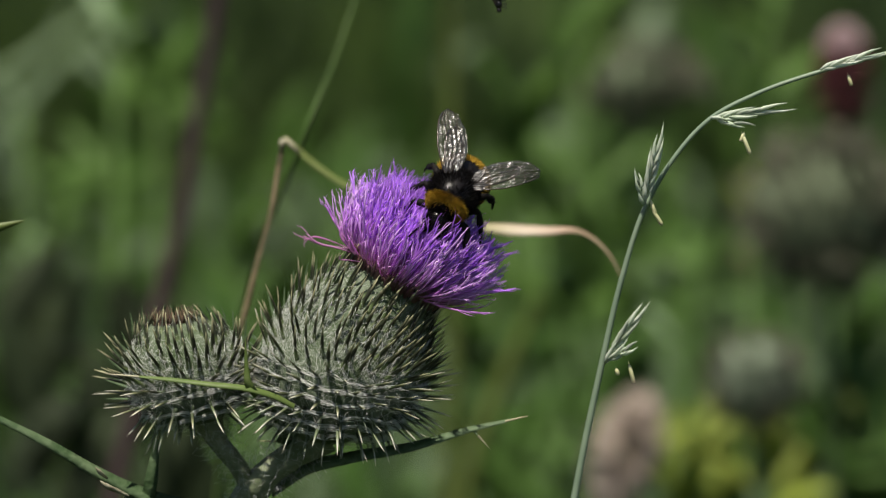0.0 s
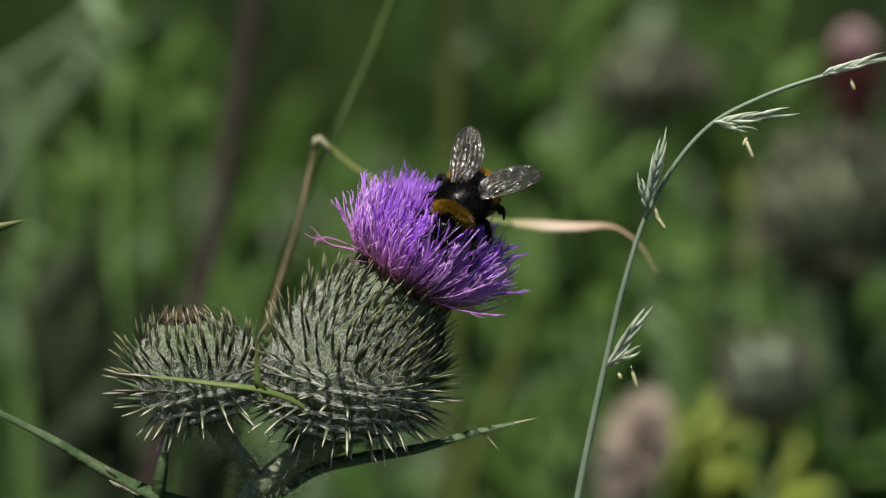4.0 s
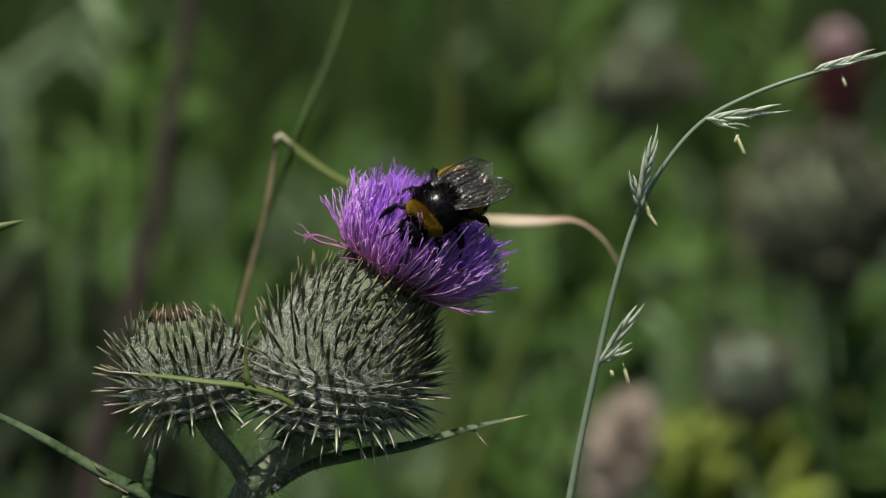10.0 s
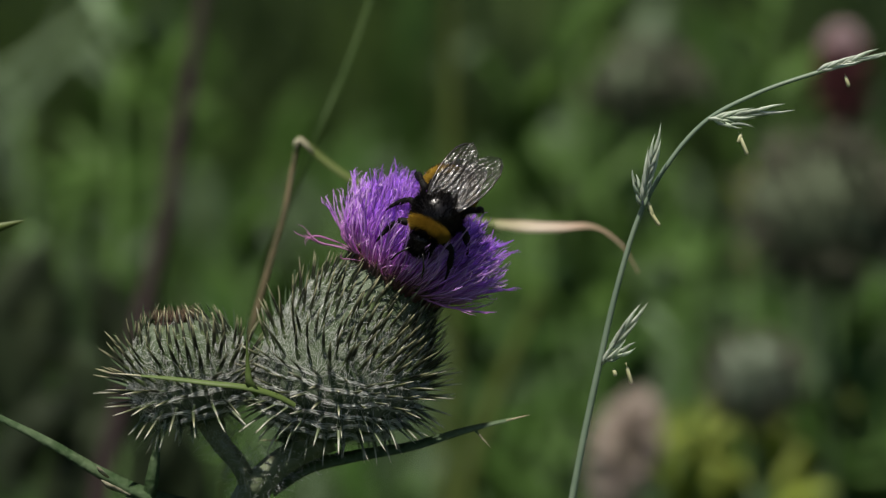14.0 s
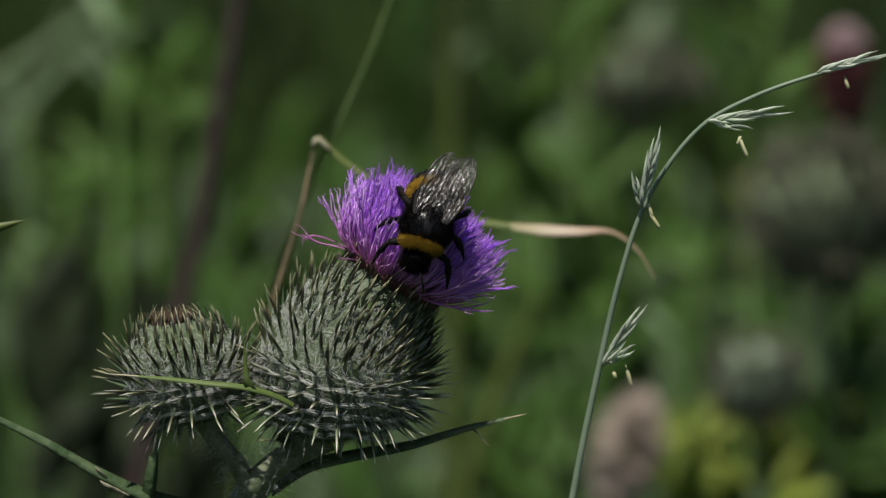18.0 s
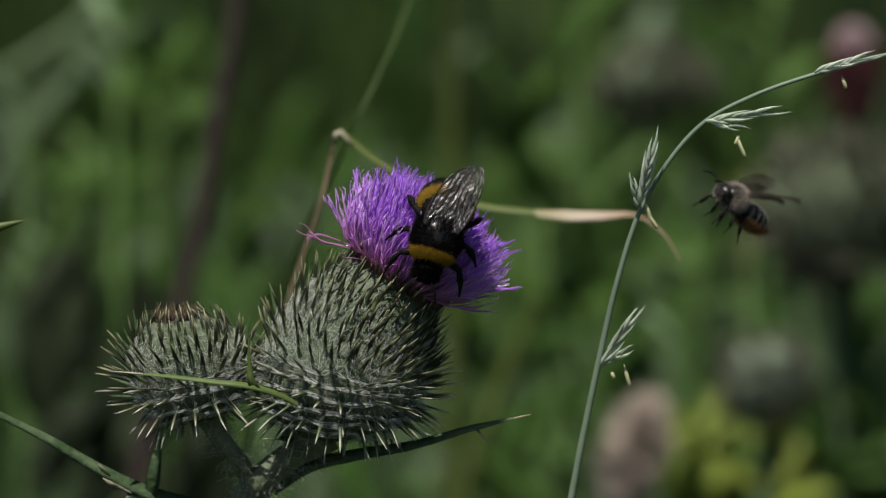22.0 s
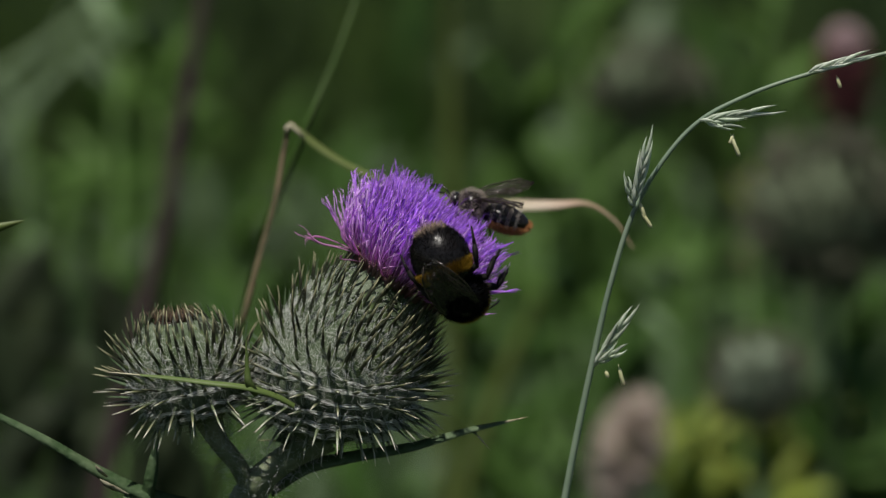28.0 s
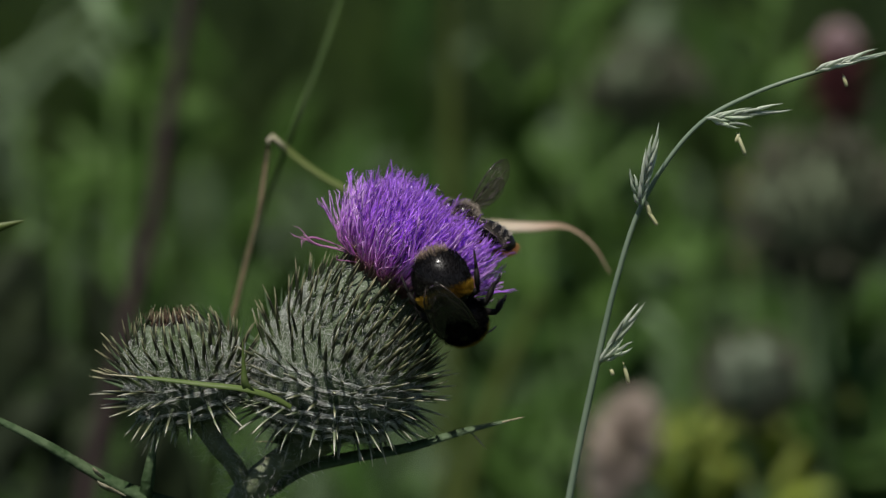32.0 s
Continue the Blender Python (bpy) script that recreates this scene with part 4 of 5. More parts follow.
BROWN = "small withered brown leaves on a weed stem"
YELLOW, GREEN, GREY = "yellow-green leafy herb low in the meadow", "fresh green leafy herb in the meadow", "pale grey-green leafy herb in the meadow"
for i, (c, size, count, material, label) in enumerate((
        ((58.9, 520, -125.2), 0.024, 10, M_MEADOW_YELLOW, YELLOW), ((90.8, 560, -137.3), 0.022, 10, M_MEADOW_YELLOW, YELLOW),
        ((94.4, 560, -120.5), 0.017, 8, M_MEADOW_YELLOW, YELLOW), ((111.5, 560, -126.0), 0.020, 9, M_MEADOW_YELLOW, YELLOW), ((66.5, 560, -127.0), 0.016, 8, M_MEADOW_YELLOW, YELLOW),
        ((84.0, 540, -131.0), 0.022, 9, M_MEADOW_YELLOW, YELLOW), ((101.0, 540, -124.0), 0.022, 9, M_HERB, GREEN), ((72.0, 560, -138.0), 0.024, 9, M_HERB, GREEN), ((113.0, 540, -118.0), 0.020, 8, M_HERB, GREEN),
        ((100.0, 560, -138.0), 0.020, 8, M_HERB, GREEN), ((113.0, 560, -136.0), 0.020, 8, M_HERB, GREEN), ((107.0, 590, -142.0), 0.018, 7, M_MEADOW_PALE, GREY),
        ((79.8, 560, -78.0), 0.010, 5, M_DRYSTEM, BROWN), ((104.7, 560, -84.0), 0.012, 6, M_DRYSTEM, BROWN),
        ((108.3, 600, -131.1), 0.018, 9, M_MEADOW_YELLOW, YELLOW), ((56.0, 540, -123.4), 0.011, 7, M_MEADOW_YELLOW, YELLOW),
        ((82.8, 640, -72.6), 0.010, 4, M_MEADOW_YELLOW, YELLOW),
        ((-77.3, 620, -33.3), 0.020, 8, M_HERB, GREEN), ((-71.5, 640, -50.9), 0.018, 8, M_HERB, GREEN), ((-91.2, 660, -59.5), 0.020, 8, M_HERB, GREEN),
        ((-104.1, 640, -75.8), 0.016, 7, M_HERB, GREEN), ((-91.5, 660, -91.0), 0.016, 7, M_HERB, GREEN), ((-54.7, 640, -80.4), 0.018, 7, M_HERB, GREEN),
        ((-53.9, 660, -97.3), 0.016, 7, M_HERB, GREEN), ((10.2, 640, -114.8), 0.020, 8, M_HERB, GREEN), ((14.9, 640, -96.0), 0.018, 7, M_HERB, GREEN),
        ((43.2, 660, -76.8), 0.020, 8, M_HERB, GREEN), ((35.2, 650, -92.8), 0.020, 8, M_HERB, GREEN), ((55.0, 640, -89.8), 0.018, 7, M_HERB, GREEN), ((47.4, 640, -108.6), 0.020, 8, M_HERB, GREEN), ((17.8, 620, -142.7), 0.020, 7, M_HERB, GREEN), ((23.1, 680, -57.1), 0.022, 8, M_HERB, GREEN), ((27.2, 640, -72.6), 0.018, 7, M_HERB, GREEN),
        ((33.5, 640, -108.6), 0.018, 7, M_HERB, GREEN), ((14.9, 640, -130.5), 0.022, 8, M_HERB, GREEN), ((26.6, 600, -133.1), 0.020, 8, M_HERB, GREEN), ((42.3, 620, -125.6), 0.020, 8, M_HERB, GREEN), ((32.3, 580, -143.2), 0.018, 8, M_HERB, GREEN), ((92.3, 640, -103.9), 0.016, 7, M_HERB, GREEN), ((115.5, 640, -108.6), 0.016, 7, M_HERB, GREEN), ((69.9, 660, -98.9), 0.018, 7, M_HERB, GREEN),
        ((70.7, 640, -118.0), 0.016, 6, M_HERB, GREEN), ((36.8, 660, -29.7), 0.018, 6, M_HERB, GREEN), ((90.9, 680, -34.8), 0.018, 6, M_HERB, GREEN),
        ((-52.1, 600, -143.8), 0.014, 6, M_HERB, GREEN), ((-12.9, 620, -152.1), 0.016, 6, M_HERB, GREEN),
        ((-108.7, 560, -41.7), 0.009, 4, M_MEADOW_PALE, GREY), ((-86.3, 580, -24.7), 0.014, 5, M_MEADOW_PALE, GREY), ((-113.6, 600, -88.7), 0.012, 5, M_MEADOW_PALE, GREY),
        ((61.3, 600, -108.6), 0.010, 4, M_MEADOW_PALE, GREY), ((104.9, 600, -91.8), 0.012, 6, M_DARK_SHADE_LEAF, "dark brownish leaves under the thistle head"), ((54.2, 760, -64.7), 0.014, 6, M_DARK_SHADE_LEAF, "dark brownish leaves under the thistle head"))):
    herb(V(c), size, count, material, label, 300 + i)


# ---- bees ----
def pile(s, c, radii, count, length, width, keep, back=0.5, seed=0):
    """Hairs over an ellipsoid where keep(n) holds, swept back."""
    r = random.Random(seed)
    made = 0
    while made < count:
        n = Vector((r.gauss(0, 1), r.gauss(0, 1), r.gauss(0, 1))).normalized()
        if not keep(n + Vector((r.gauss(0, 0.035), 0, 0))):
            continue
        made += 1
        p = Vector(c) + Vector((n.x * radii[0], n.y * radii[1], n.z * radii[2]))
        nn = Vector((n.x / radii[0], n.y / radii[1], n.z / radii[2])).normalized()
        d = (nn + Vector((-back, 0, 0)) + Vector((r.gauss(0, 0.22), r.gauss(0, 0.22), r.gauss(0, 0.22)))).normalized()
        s.tri(p - nn * 0.0001, d, length * r.uniform(0.6, 1.15), width)
    return s


def wing(name, length, width, material, side):
    """A wing in its own space: root at the origin, reaching back along -x and out along y; veins are a part of it."""
    s = Shape()
    n, m = 44, 48
    for i in range(n + 1):
        t = i / n
        lead = width * 0.16 * math.sin(math.pi * t ** 0.8)
        chord = width * (0.16 + 0.95 * math.sin(math.pi * min(1, 0.10 + 0.74 * t)) ** 0.9)
        mid = lead + width * 0.12 - chord / 2
        half = chord / 2 * (1 if t < 0.72 else math.sqrt(max(0.004, 1 - ((t - 0.72) / 0.28) ** 2)))
        for j in range(m + 1):
            u = j / m
            y = side * (mid + half - 2 * half * u)
            wrinkle = noise.noise(Vector((t * 7, u * 9 - t * 3, 3.1))) + 0.6 * noise.noise(Vector((t * 15, u * 17, 8.7)))
            ridge = math.sin(u * 40 + 5 * t + 2.5 * wrinkle) * 0.00010 * min(1, 2.5 * t)
            z = ridge + 0.00028 * wrinkle * min(1, 4 * t) + 0.00015 * math.sin(t * 11 + u * 5) - 0.0012 * t * t + 0.0004 * u
            s.v.append(Vector((-length * t, y, z)))
    for i in range(n):
        for j in range(m):
            a = i * (m + 1) + j
            s.f.append((a, a + 1, a + m + 2, a + m + 1))
    me = s.mesh(name, material)
    veins = []

    def q(t, u):
        i, j = t * n, u * m
        a = s.v[min(int(round(i)), n) * (m + 1) + min(int(round(j)), m)]
        return a + Vector((0, 0, 0.00003))

    for chain, w in (([(0, 0), (0.2, 0), (0.4, 0), (0.6, 0), (0.8, 0), (0.95, 0.14)], 0.00011), ([(0, 0.3), (0.2, 0.28), (0.4, 0.28), (0.6, 0.28), (0.8, 0.28)], 0.00007),
                     ([(0, 0.6), (0.2, 0.55), (0.4, 0.57), (0.6, 0.6), (0.8, 0.7)], 0.00006), ([(0.35, 0.28), (0.42, 0.57), (0.45, 0.85)], 0.00005),
                     ([(0.56, 0), (0.6, 0.28), (0.64, 0.6)], 0.00005), ([(0.72, 0), (0.75, 0.28), (0.8, 0.57)], 0.00005), ([(0.1, 0.6), (0.3, 0.85), (0.5, 0.85)], 0.00005), ([(0.6, 0.42), (0.75, 0.44), (0.9, 0.46)], 0.00004), ([(0.45, 0.72), (0.65, 0.76), (0.85, 0.8)], 0.00004), ([(0.7, 0.14), (0.85, 0.18), (0.97, 0.3)], 0.00004)):
        veins.append(Shape().tube([q(*c) for c in chain], w, sides=4).mesh("vein", M_VEIN))
    return me, veins


def leg(parent, hip, knee, ankle, toe, thick, label, hairy=True, seed=0):
    s = Shape()
    s.tube([hip, hip.lerp(knee, 0.5), knee], [thick * 0.9, thick * 1.1, thick * 0.75], sides=7)
    s.tube([knee, knee.lerp(ankle, 0.6), ankle], [thick * 0.65, thick * 1.15, thick * 0.8], sides=7, flat=0.7)
    mid = ankle.lerp(toe, 0.5) + Vector((0, 0, thick * 0.5))
    s.tube([ankle, mid, toe], [thick * 0.6, thick * 0.42, thick * 0.25], sides=6)
    l = part("leg", s.mesh("leg", M_LEG), parent, label)
    if hairy:
        r = random.Random(seed)
        s = Shape()
        for i in range(260):
            a, b = r.choice(((hip, knee), (knee, ankle), (knee, ankle)))
            p = a.lerp(b, r.random())
            n = Vector((r.gauss(0, 1), r.gauss(0, 1), r.gauss(0, 1))).normalized()
            s.tri(p + n * thick * 0.6, (n + (b - a).normalized() * 0.6).normalized(), r.uniform(0.0004, 0.0009), 0.00006)
        part("leg_hair", s.mesh("leg_hair", M_BLACK_PILE, False), l, "", "stuff")
    return l


def mm(*p):
    return Vector(p) / 1000


def bumblebee():
    b = thing("bumblebee", (0, 0, 0), "black buff-tailed bumblebee with two ochre bands feeding on the thistle", "bee")
    th = part("thorax", Shape().ball((0, 0, 0), mm(4.3, 3.8, 3.3), 24, 16).mesh("thorax", M_CHITIN), b, "shiny black thorax with a bald patch")
    T3 = mm(4.3, 3.8, 3.3)
    s = pile(Shape(), (0, 0, 0), T3, 13000, 0.0011, 0.00006, lambda n: (n.x < 0.55 or n.x > 0.80) and not (n.z > 0.90 and abs(n.y) < 0.17 and abs(n.x - 0.05) < 0.15), 0.3, 1)
    part("black_fur", s.mesh("black_fur", M_BLACK_PILE, False), th, "dense black fur", "stuff")
    s = pile(Shape(), (0, 0, 0), T3, 8000, 0.0010, 0.00006, lambda n: 0.54 < n.x < 0.82 and n.z > -0.5, -0.1, 2)
    part("collar", s.mesh("collar", M_YELLOW_PILE, False), th, "ochre-yellow fur collar", "stuff")
    A3 = mm(5.4, 4.5, 4.1)
    ab = part("abdomen", Shape().ball((0, 0, 0), A3, 22, 18).mesh("abdomen", M_CHITIN), b, "rounded black abdomen curled down")
    ab.matrix_basis = pose(-0.0060, 0, -0.0040, 0, -56, 0)
    s = pile(Shape(), (0, 0, 0), A3, 9000, 0.0008, 0.00006, lambda n: (n.x > 0.56 or n.x < 0.30) and n.x > -0.85, 1.2, 3)
    part("black_fur", s.mesh("black_fur", M_BLACK_PILE, False), ab, "short black fur", "stuff")
    s = pile(Shape(), (0, 0, 0), A3, 8000, 0.0009, 0.00006, lambda n: 0.27 < n.x < 0.58 and n.z > -0.8, 0.9, 4)
    part("band", s.mesh("band", M_YELLOW_PILE, False), ab, "ochre-yellow band", "stuff")
    s = pile(Shape(), (0, 0, 0), A3, 700, 0.0012, 0.00006, lambda n: n.x < -0.80, 0.7, 5)
    part("tail", s.mesh("tail", M_BUFF_PILE, False), ab, "buff tail fringe", "stuff")
    hc, H3 = mm(4.7, 0, -2.2), mm(1.9, 2.5, 2.4)
    hd = part("head", Shape().ball(hc, H3, 16, 12).mesh("head", M_CHITIN), b, "black head")
    s = pile(Shape(), hc, H3, 5000, 0.0010, 0.00006, lambda n: abs(n.y) < 0.86, -0.1, 6)
    part("face_fur", s.mesh("face_fur", M_BLACK_PILE, False), hd, "", "stuff")
    for sd in (1, -1):
        part("eye", Shape().ball(hc + mm(0.2, 1.75 * sd, 0.2), mm(0.7, 0.5, 1.4), 10, 8).mesh("eye", M_CHITIN), hd, "glossy black eye")
        a0 = hc + mm(1.2, 0.6 * sd, 0.8)
        part("antenna", Shape().tube([a0, a0 + mm(1.3, 0.8 * sd, 0.8), a0 + mm(2.6, 1.8 * sd, -0.4), a0 + mm(3.6, 2.2 * sd, -1.4)], [0.00012, 0.00013, 0.00016, 0.00014], sides=6).mesh("antenna", M_CHITIN), hd)
    k = 0
    for x0, kx, kz, ax, ay, az, tx, ty, tz in ((2.4, 3.6, -1.6, 5.2, 5.8, -4.2, 6.8, 6.2, -6.0), (0.0, -0.4, -1.4, 0.2, 6.4, -4.4, 1.4, 7.4, -6.4), (-2.6, -4.2, -1.6, -5.8, 5.8, -4.4, -6.6, 6.2, -7.2)):
        for sd in (1, -1):
            k += 1
            leg(b, mm(x0, 2.2 * sd, -2.2), mm(kx, 4.9 * sd, kz), mm(ax, ay * sd, az), mm(tx, ty * sd, tz), 0.00062, "black hairy leg", True, k)
    wings = []
    for sd in (1, -1):
        me, ve = wing("forewing", 0.0116, 0.0047, M_WING, sd)
        f = part("forewing", me, b, "clear brown-veined forewing")
        for v in ve:
            part("vein", v, f)
        me, ve = wing("hindwing", 0.0084, 0.0036, M_WING, sd)
        h = part("hindwing", me, b, "small clear hindwing")
        for v in ve:
            part("vein", v, h)
        wings.append((f, h, sd))
    return b, wings


def leafcutter():
    b = thing("leafcutter_bee", (0, 0, 0), "grey-brown leafcutter bee with an orange belly brush", "bee")
    T3 = mm(2.5, 2.4, 2.3)
    th = part("thorax", Shape().ball((0, 0, 0), T3, 18, 12).mesh("thorax", M_CHITIN), b, "dark thorax")
    s = pile(Shape(), (0, 0, 0), T3, 3800, 0.0010, 0.00007, lambda n: True, 0.2, 11)
    part("fur", s.mesh("fur", M_GREY_PILE, False), th, "grey-brown fur", "stuff")
    ac, A3 = mm(-6.0, 0, -0.6), mm(4.4, 2.5, 2.2)
    ab = part("abdomen", Shape().ball(ac, A3, 20, 18).mesh("abdomen", M_CHITIN), b, "dark banded abdomen")
    s = Shape()
    for i, x in enumerate((0.55, 0.2, -0.15, -0.48)):
        pile(s, ac, A3, 420, 0.0006, 0.00006, lambda n, x=x: abs(n.x - x) < 0.038 and n.z > -0.35, 1.0, 12 + i)
    part("hair_band", s.mesh("hair_band", M_PALE_PILE, False), ab, "thin pale hair bands", "stuff")
    s = pile(Shape(), ac, A3, 3200, 0.0010, 0.00007, lambda n: (n.z < -0.08 and n.x < 0.5) or (n.x < -0.9 and n.z < 0.2), 0.6, 17)
    part("belly_brush", s.mesh("belly_brush", M_ORANGE_PILE, False), ab, "orange pollen brush under the belly", "stuff")
    hc, H3 = mm(3.0, 0, -0.5), mm(1.2, 1.8, 1.7)
    hd = part("head", Shape().ball(hc, H3, 16, 12).mesh("head", M_CHITIN), b, "broad dark head")
    s = pile(Shape(), hc, H3, 380, 0.0007, 0.00006, lambda n: n.x > 0.2, -0.4, 18)
    part("face_fur", s.mesh("face_fur", M_GREY_PILE, False), hd, "grey-brown face fur", "stuff")
    for sd in (1, -1):
        part("eye", Shape().ball(hc + mm(0.1, 1.45 * sd, 0.1), mm(0.55, 0.35, 1.05), 10, 8).mesh("eye", M_CHITIN), hd, "glossy dark eye")
        a0 = hc + mm(1.2, 0.6 * sd, 0.7)
        part("antenna", Shape().tube([a0, a0 + mm(1.2, 0.7 * sd, 0.7), a0 + mm(2.6, 1.2 * sd, 0.5), a0 + mm(3.8, 1.4 * sd, -0.1)], [0.00012, 0.00013, 0.00016, 0.00013], sides=6).mesh("antenna", M_CHITIN), hd)
    k = 20
    for x0, kx, ax, tx in ((1.3, 2.4, 2.8, 3.4), (0.0, -0.2, -0.8, -0.2), (-1.2, -2.6, -3.6, -4.4)):
        for sd in (1, -1):
            k += 1
            leg(b, mm(x0, 1.3 * sd, -1.7), mm(kx, 2.7 * sd, -2.4), mm(ax, 3.1 * sd, -4.4), mm(tx, 3.4 * sd, -6.0), 0.00034, "dark leg", False, k)
    wings = []
    for sd in (1, -1):
        me, ve = wing("forewing", 0.0100, 0.0034, M_WING_DARK, sd)
        f = part("forewing", me, b, "smoky dark forewing")
        for v in ve:
            part("vein", v, f)
        me, ve = wing("hindwing", 0.0072, 0.0026, M_WING_DARK, sd)
        h = part("hindwing", me, b, "smoky small hindwing")
        for v in ve:
            part("vein", v, h)
        wings.append((f, h, sd))
    return b, wings


def little_fly():
    b = thing("fly", (0, 0, 0), "tiny black fly passing through the air", "fly")
    part("thorax", Shape().ball((0, 0, 0), mm(0.7, 0.55, 0.55), 10, 8).mesh("thorax", M_CHITIN), b)
    part("abdomen", Shape().ball(mm(-1.1, 0, -0.1), mm(0.9, 0.5, 0.5), 10, 8).mesh("abdomen", M_CHITIN), b)
    part("head", Shape().ball(mm(0.85, 0, 0), mm(0.35, 0.45, 0.42), 10, 8).mesh("head", M_CHITIN), b)
    for sd in (1, -1):
        me, _ = wing("wing", 0.0024, 0.0010, M_WING_DARK, sd)
        w = part("wing", me, b)
        w.matrix_basis = pose(0, 0.0003 * sd, 0.0004, 0, 0, -35 * sd)
    for x in (0.3, 0.0, -0.4):
        for sd in (1, -1):
            part("leg", Shape().tube([mm(x, 0.3 * sd, -0.4), mm(x * 1.4, 0.9 * sd, -0.5), mm(x * 1.8, 1.1 * sd, -1.3)], 0.00006, sides=4).mesh("leg", M_CHITIN), b)
    return b


bee, bee_wings = bumblebee()
cutter, cutter_wings = leafcutter()
cutter.scale = (0.93, 0.93, 0.93)
fly = little_fly()


# ---- movement ----
TIMES = [0.5 * i for i in range(8)] + [5.5 + 0.5 * i for i in range(19)] + [16.5 + 0.5 * i for i in range(19)] + [27.5 + 0.5 * i for i in range(10)]
THISTLE_X = [0.00, 0.46, 0.78, 0.79, 1.20, 0.97, -0.18, 0.97, 3.40, 4.46, 1.24, -1.74, -0.92, 1.56, 1.93, 0.37, -0.32, -0.09, -0.60, -1.38, -1.10, 0.60, 1.38, 0.65, -0.46, 0.19, 1.88, 0.37, 1.10, 0.46, -0.14, 1.29, 2.44, 1.98, 1.70, 2.85, 2.80, 0.92, 0.46, 1.98, 2.66, 0.97, -0.69, -0.73, 0.73, 1.33, 1.47, 0.05, -1.74, -1.61, -0.09, 0.51, -0.18, -1.15, -1.28, -0.46]
THISTLE_Z = [-0.00, -0.37, -0.37, -0.09, -0.00, -0.05, 0.23, 0.09, -0.69, -1.10, -0.14, 0.82, 0.64, -0.05, -0.32, -0.04, 0.09, 0.32, 0.73, 0.78, 0.32, -0.05, -0.05, 0.27, 0.41, 0.14, -0.14, 0.27, 0.37, 0.36, 0.18, -0.37, -0.37, -0.00, 0.04, -0.51, -0.28, 0.27, 0.36, -0.05, -0.28, 0.23, 0.46, 0.37, -0.10, -0.28, -0.32, 0.09, 0.59, 0.37, -0.23, -0.42, 0.04, 0.23, 0.09, -0.09]
THISTLE_TURN = [0.00, 0.12, 0.33, 0.06, 0.39, 0.56, -0.26, 0.17, 0.91, 1.53, 0.25, -0.87, -0.05, 0.95, 0.79, -0.03, -0.25, 0.28, 0.24, -0.33, -0.31, 0.16, 0.82, 0.40, -0.23, 0.02, 1.12, 0.00, 0.75, 0.38, -0.29, 0.35, 1.17, 0.87, 0.51, 1.22, 1.32, 0.47, 0.17, 0.77, 1.75, 0.95, -0.15, -0.26, 0.77, 0.91, 1.01, 0.38, -0.15, -0.06, 0.10, 0.50, 0.26, -0.09, -0.25, 0.10]
GRASS_X = [0.00, 0.37, 0.41, 1.15, 0.32, 0.37, 0.78, -0.04, 1.88, 1.70, 0.74, -0.87, -0.96, -0.82, -0.27, -0.36, -0.87, -0.87, -1.79, -1.97, -1.15, -1.24, -1.33, -1.10, -1.06, -0.41, -0.51, 0.23, -0.78, -0.87, -0.46, 0.46, -0.64, 1.33, 1.15, 0.74, 0.55, -0.04, -0.78, 0.28, 0.09, -2.39, -0.32, -1.10, -1.05, -0.96, -1.10, -1.69, -2.06, -2.02, -1.60, -1.42, -1.15, -1.47, -0.96, -0.78]
GRASS_Z = [-0.00, -0.00, -0.14, 0.14, -0.37, -0.23, -0.09, -0.73, -0.60, -0.50, -0.05, -0.46, -0.18, -0.09, -0.37, -0.32, -0.27, -0.23, -0.32, -0.32, -0.32, -0.37, -0.37, -0.41, -0.46, -0.18, -0.50, -0.23, -0.55, -0.28, -0.50, -0.46, -0.87, -0.28, -0.00, -0.50, -0.92, -0.28, -0.55, -0.59, -0.23, -1.43, -0.78, -0.55, -0.14, -0.50, -0.41, -0.41, -0.55, -0.46, -0.23, -0.28, -0.09, -0.09, -0.09, -0.09]
GRASS_TURN = [0.00, 0.18, 0.05, 0.36, 0.10, -0.08, -0.08, -0.01, 0.17, 0.10, 0.13, -0.15, -0.01, -0.04, 0.06, -0.16, 0.02, -0.08, -0.31, -0.34, -0.02, 0.05, -0.23, -0.30, -0.16, -0.03, -0.23, 0.13, 0.09, -0.33, -0.08, 0.17, 0.14, 0.17, 0.03, 0.08, 0.26, -0.11, -0.24, -0.04, -0.22, -0.34, -0.05, 0.03, 0.03, 0.07, 0.03, -0.12, -0.30, 0.16, 0.09, 0.01, -0.09, -0.23, 0.07, 0.10]
BENT_X = [0.00, 0.00, 0.43, 2.95, 5.89, 3.39, 1.76, 5.46, 6.34, 9.73, 7.67, -0.44, -2.51, -0.15, -1.33, -3.99, -2.51, -0.89, -2.80, -4.43, -0.61, 1.90, -0.03, -1.38, 0.84, 2.47, 0.74, 1.76, 4.42, 4.71, 5.60, 7.95, 17.39, 14.15, 8.40, 10.47, 13.86, 12.83, 9.28, 7.08, 8.55, 5.45, 0.73, 3.98, 8.40, 4.12, 0.29, 0.88, 0.88, -0.74, -1.04, -1.63, -2.21, -2.80, -2.21, -2.21]
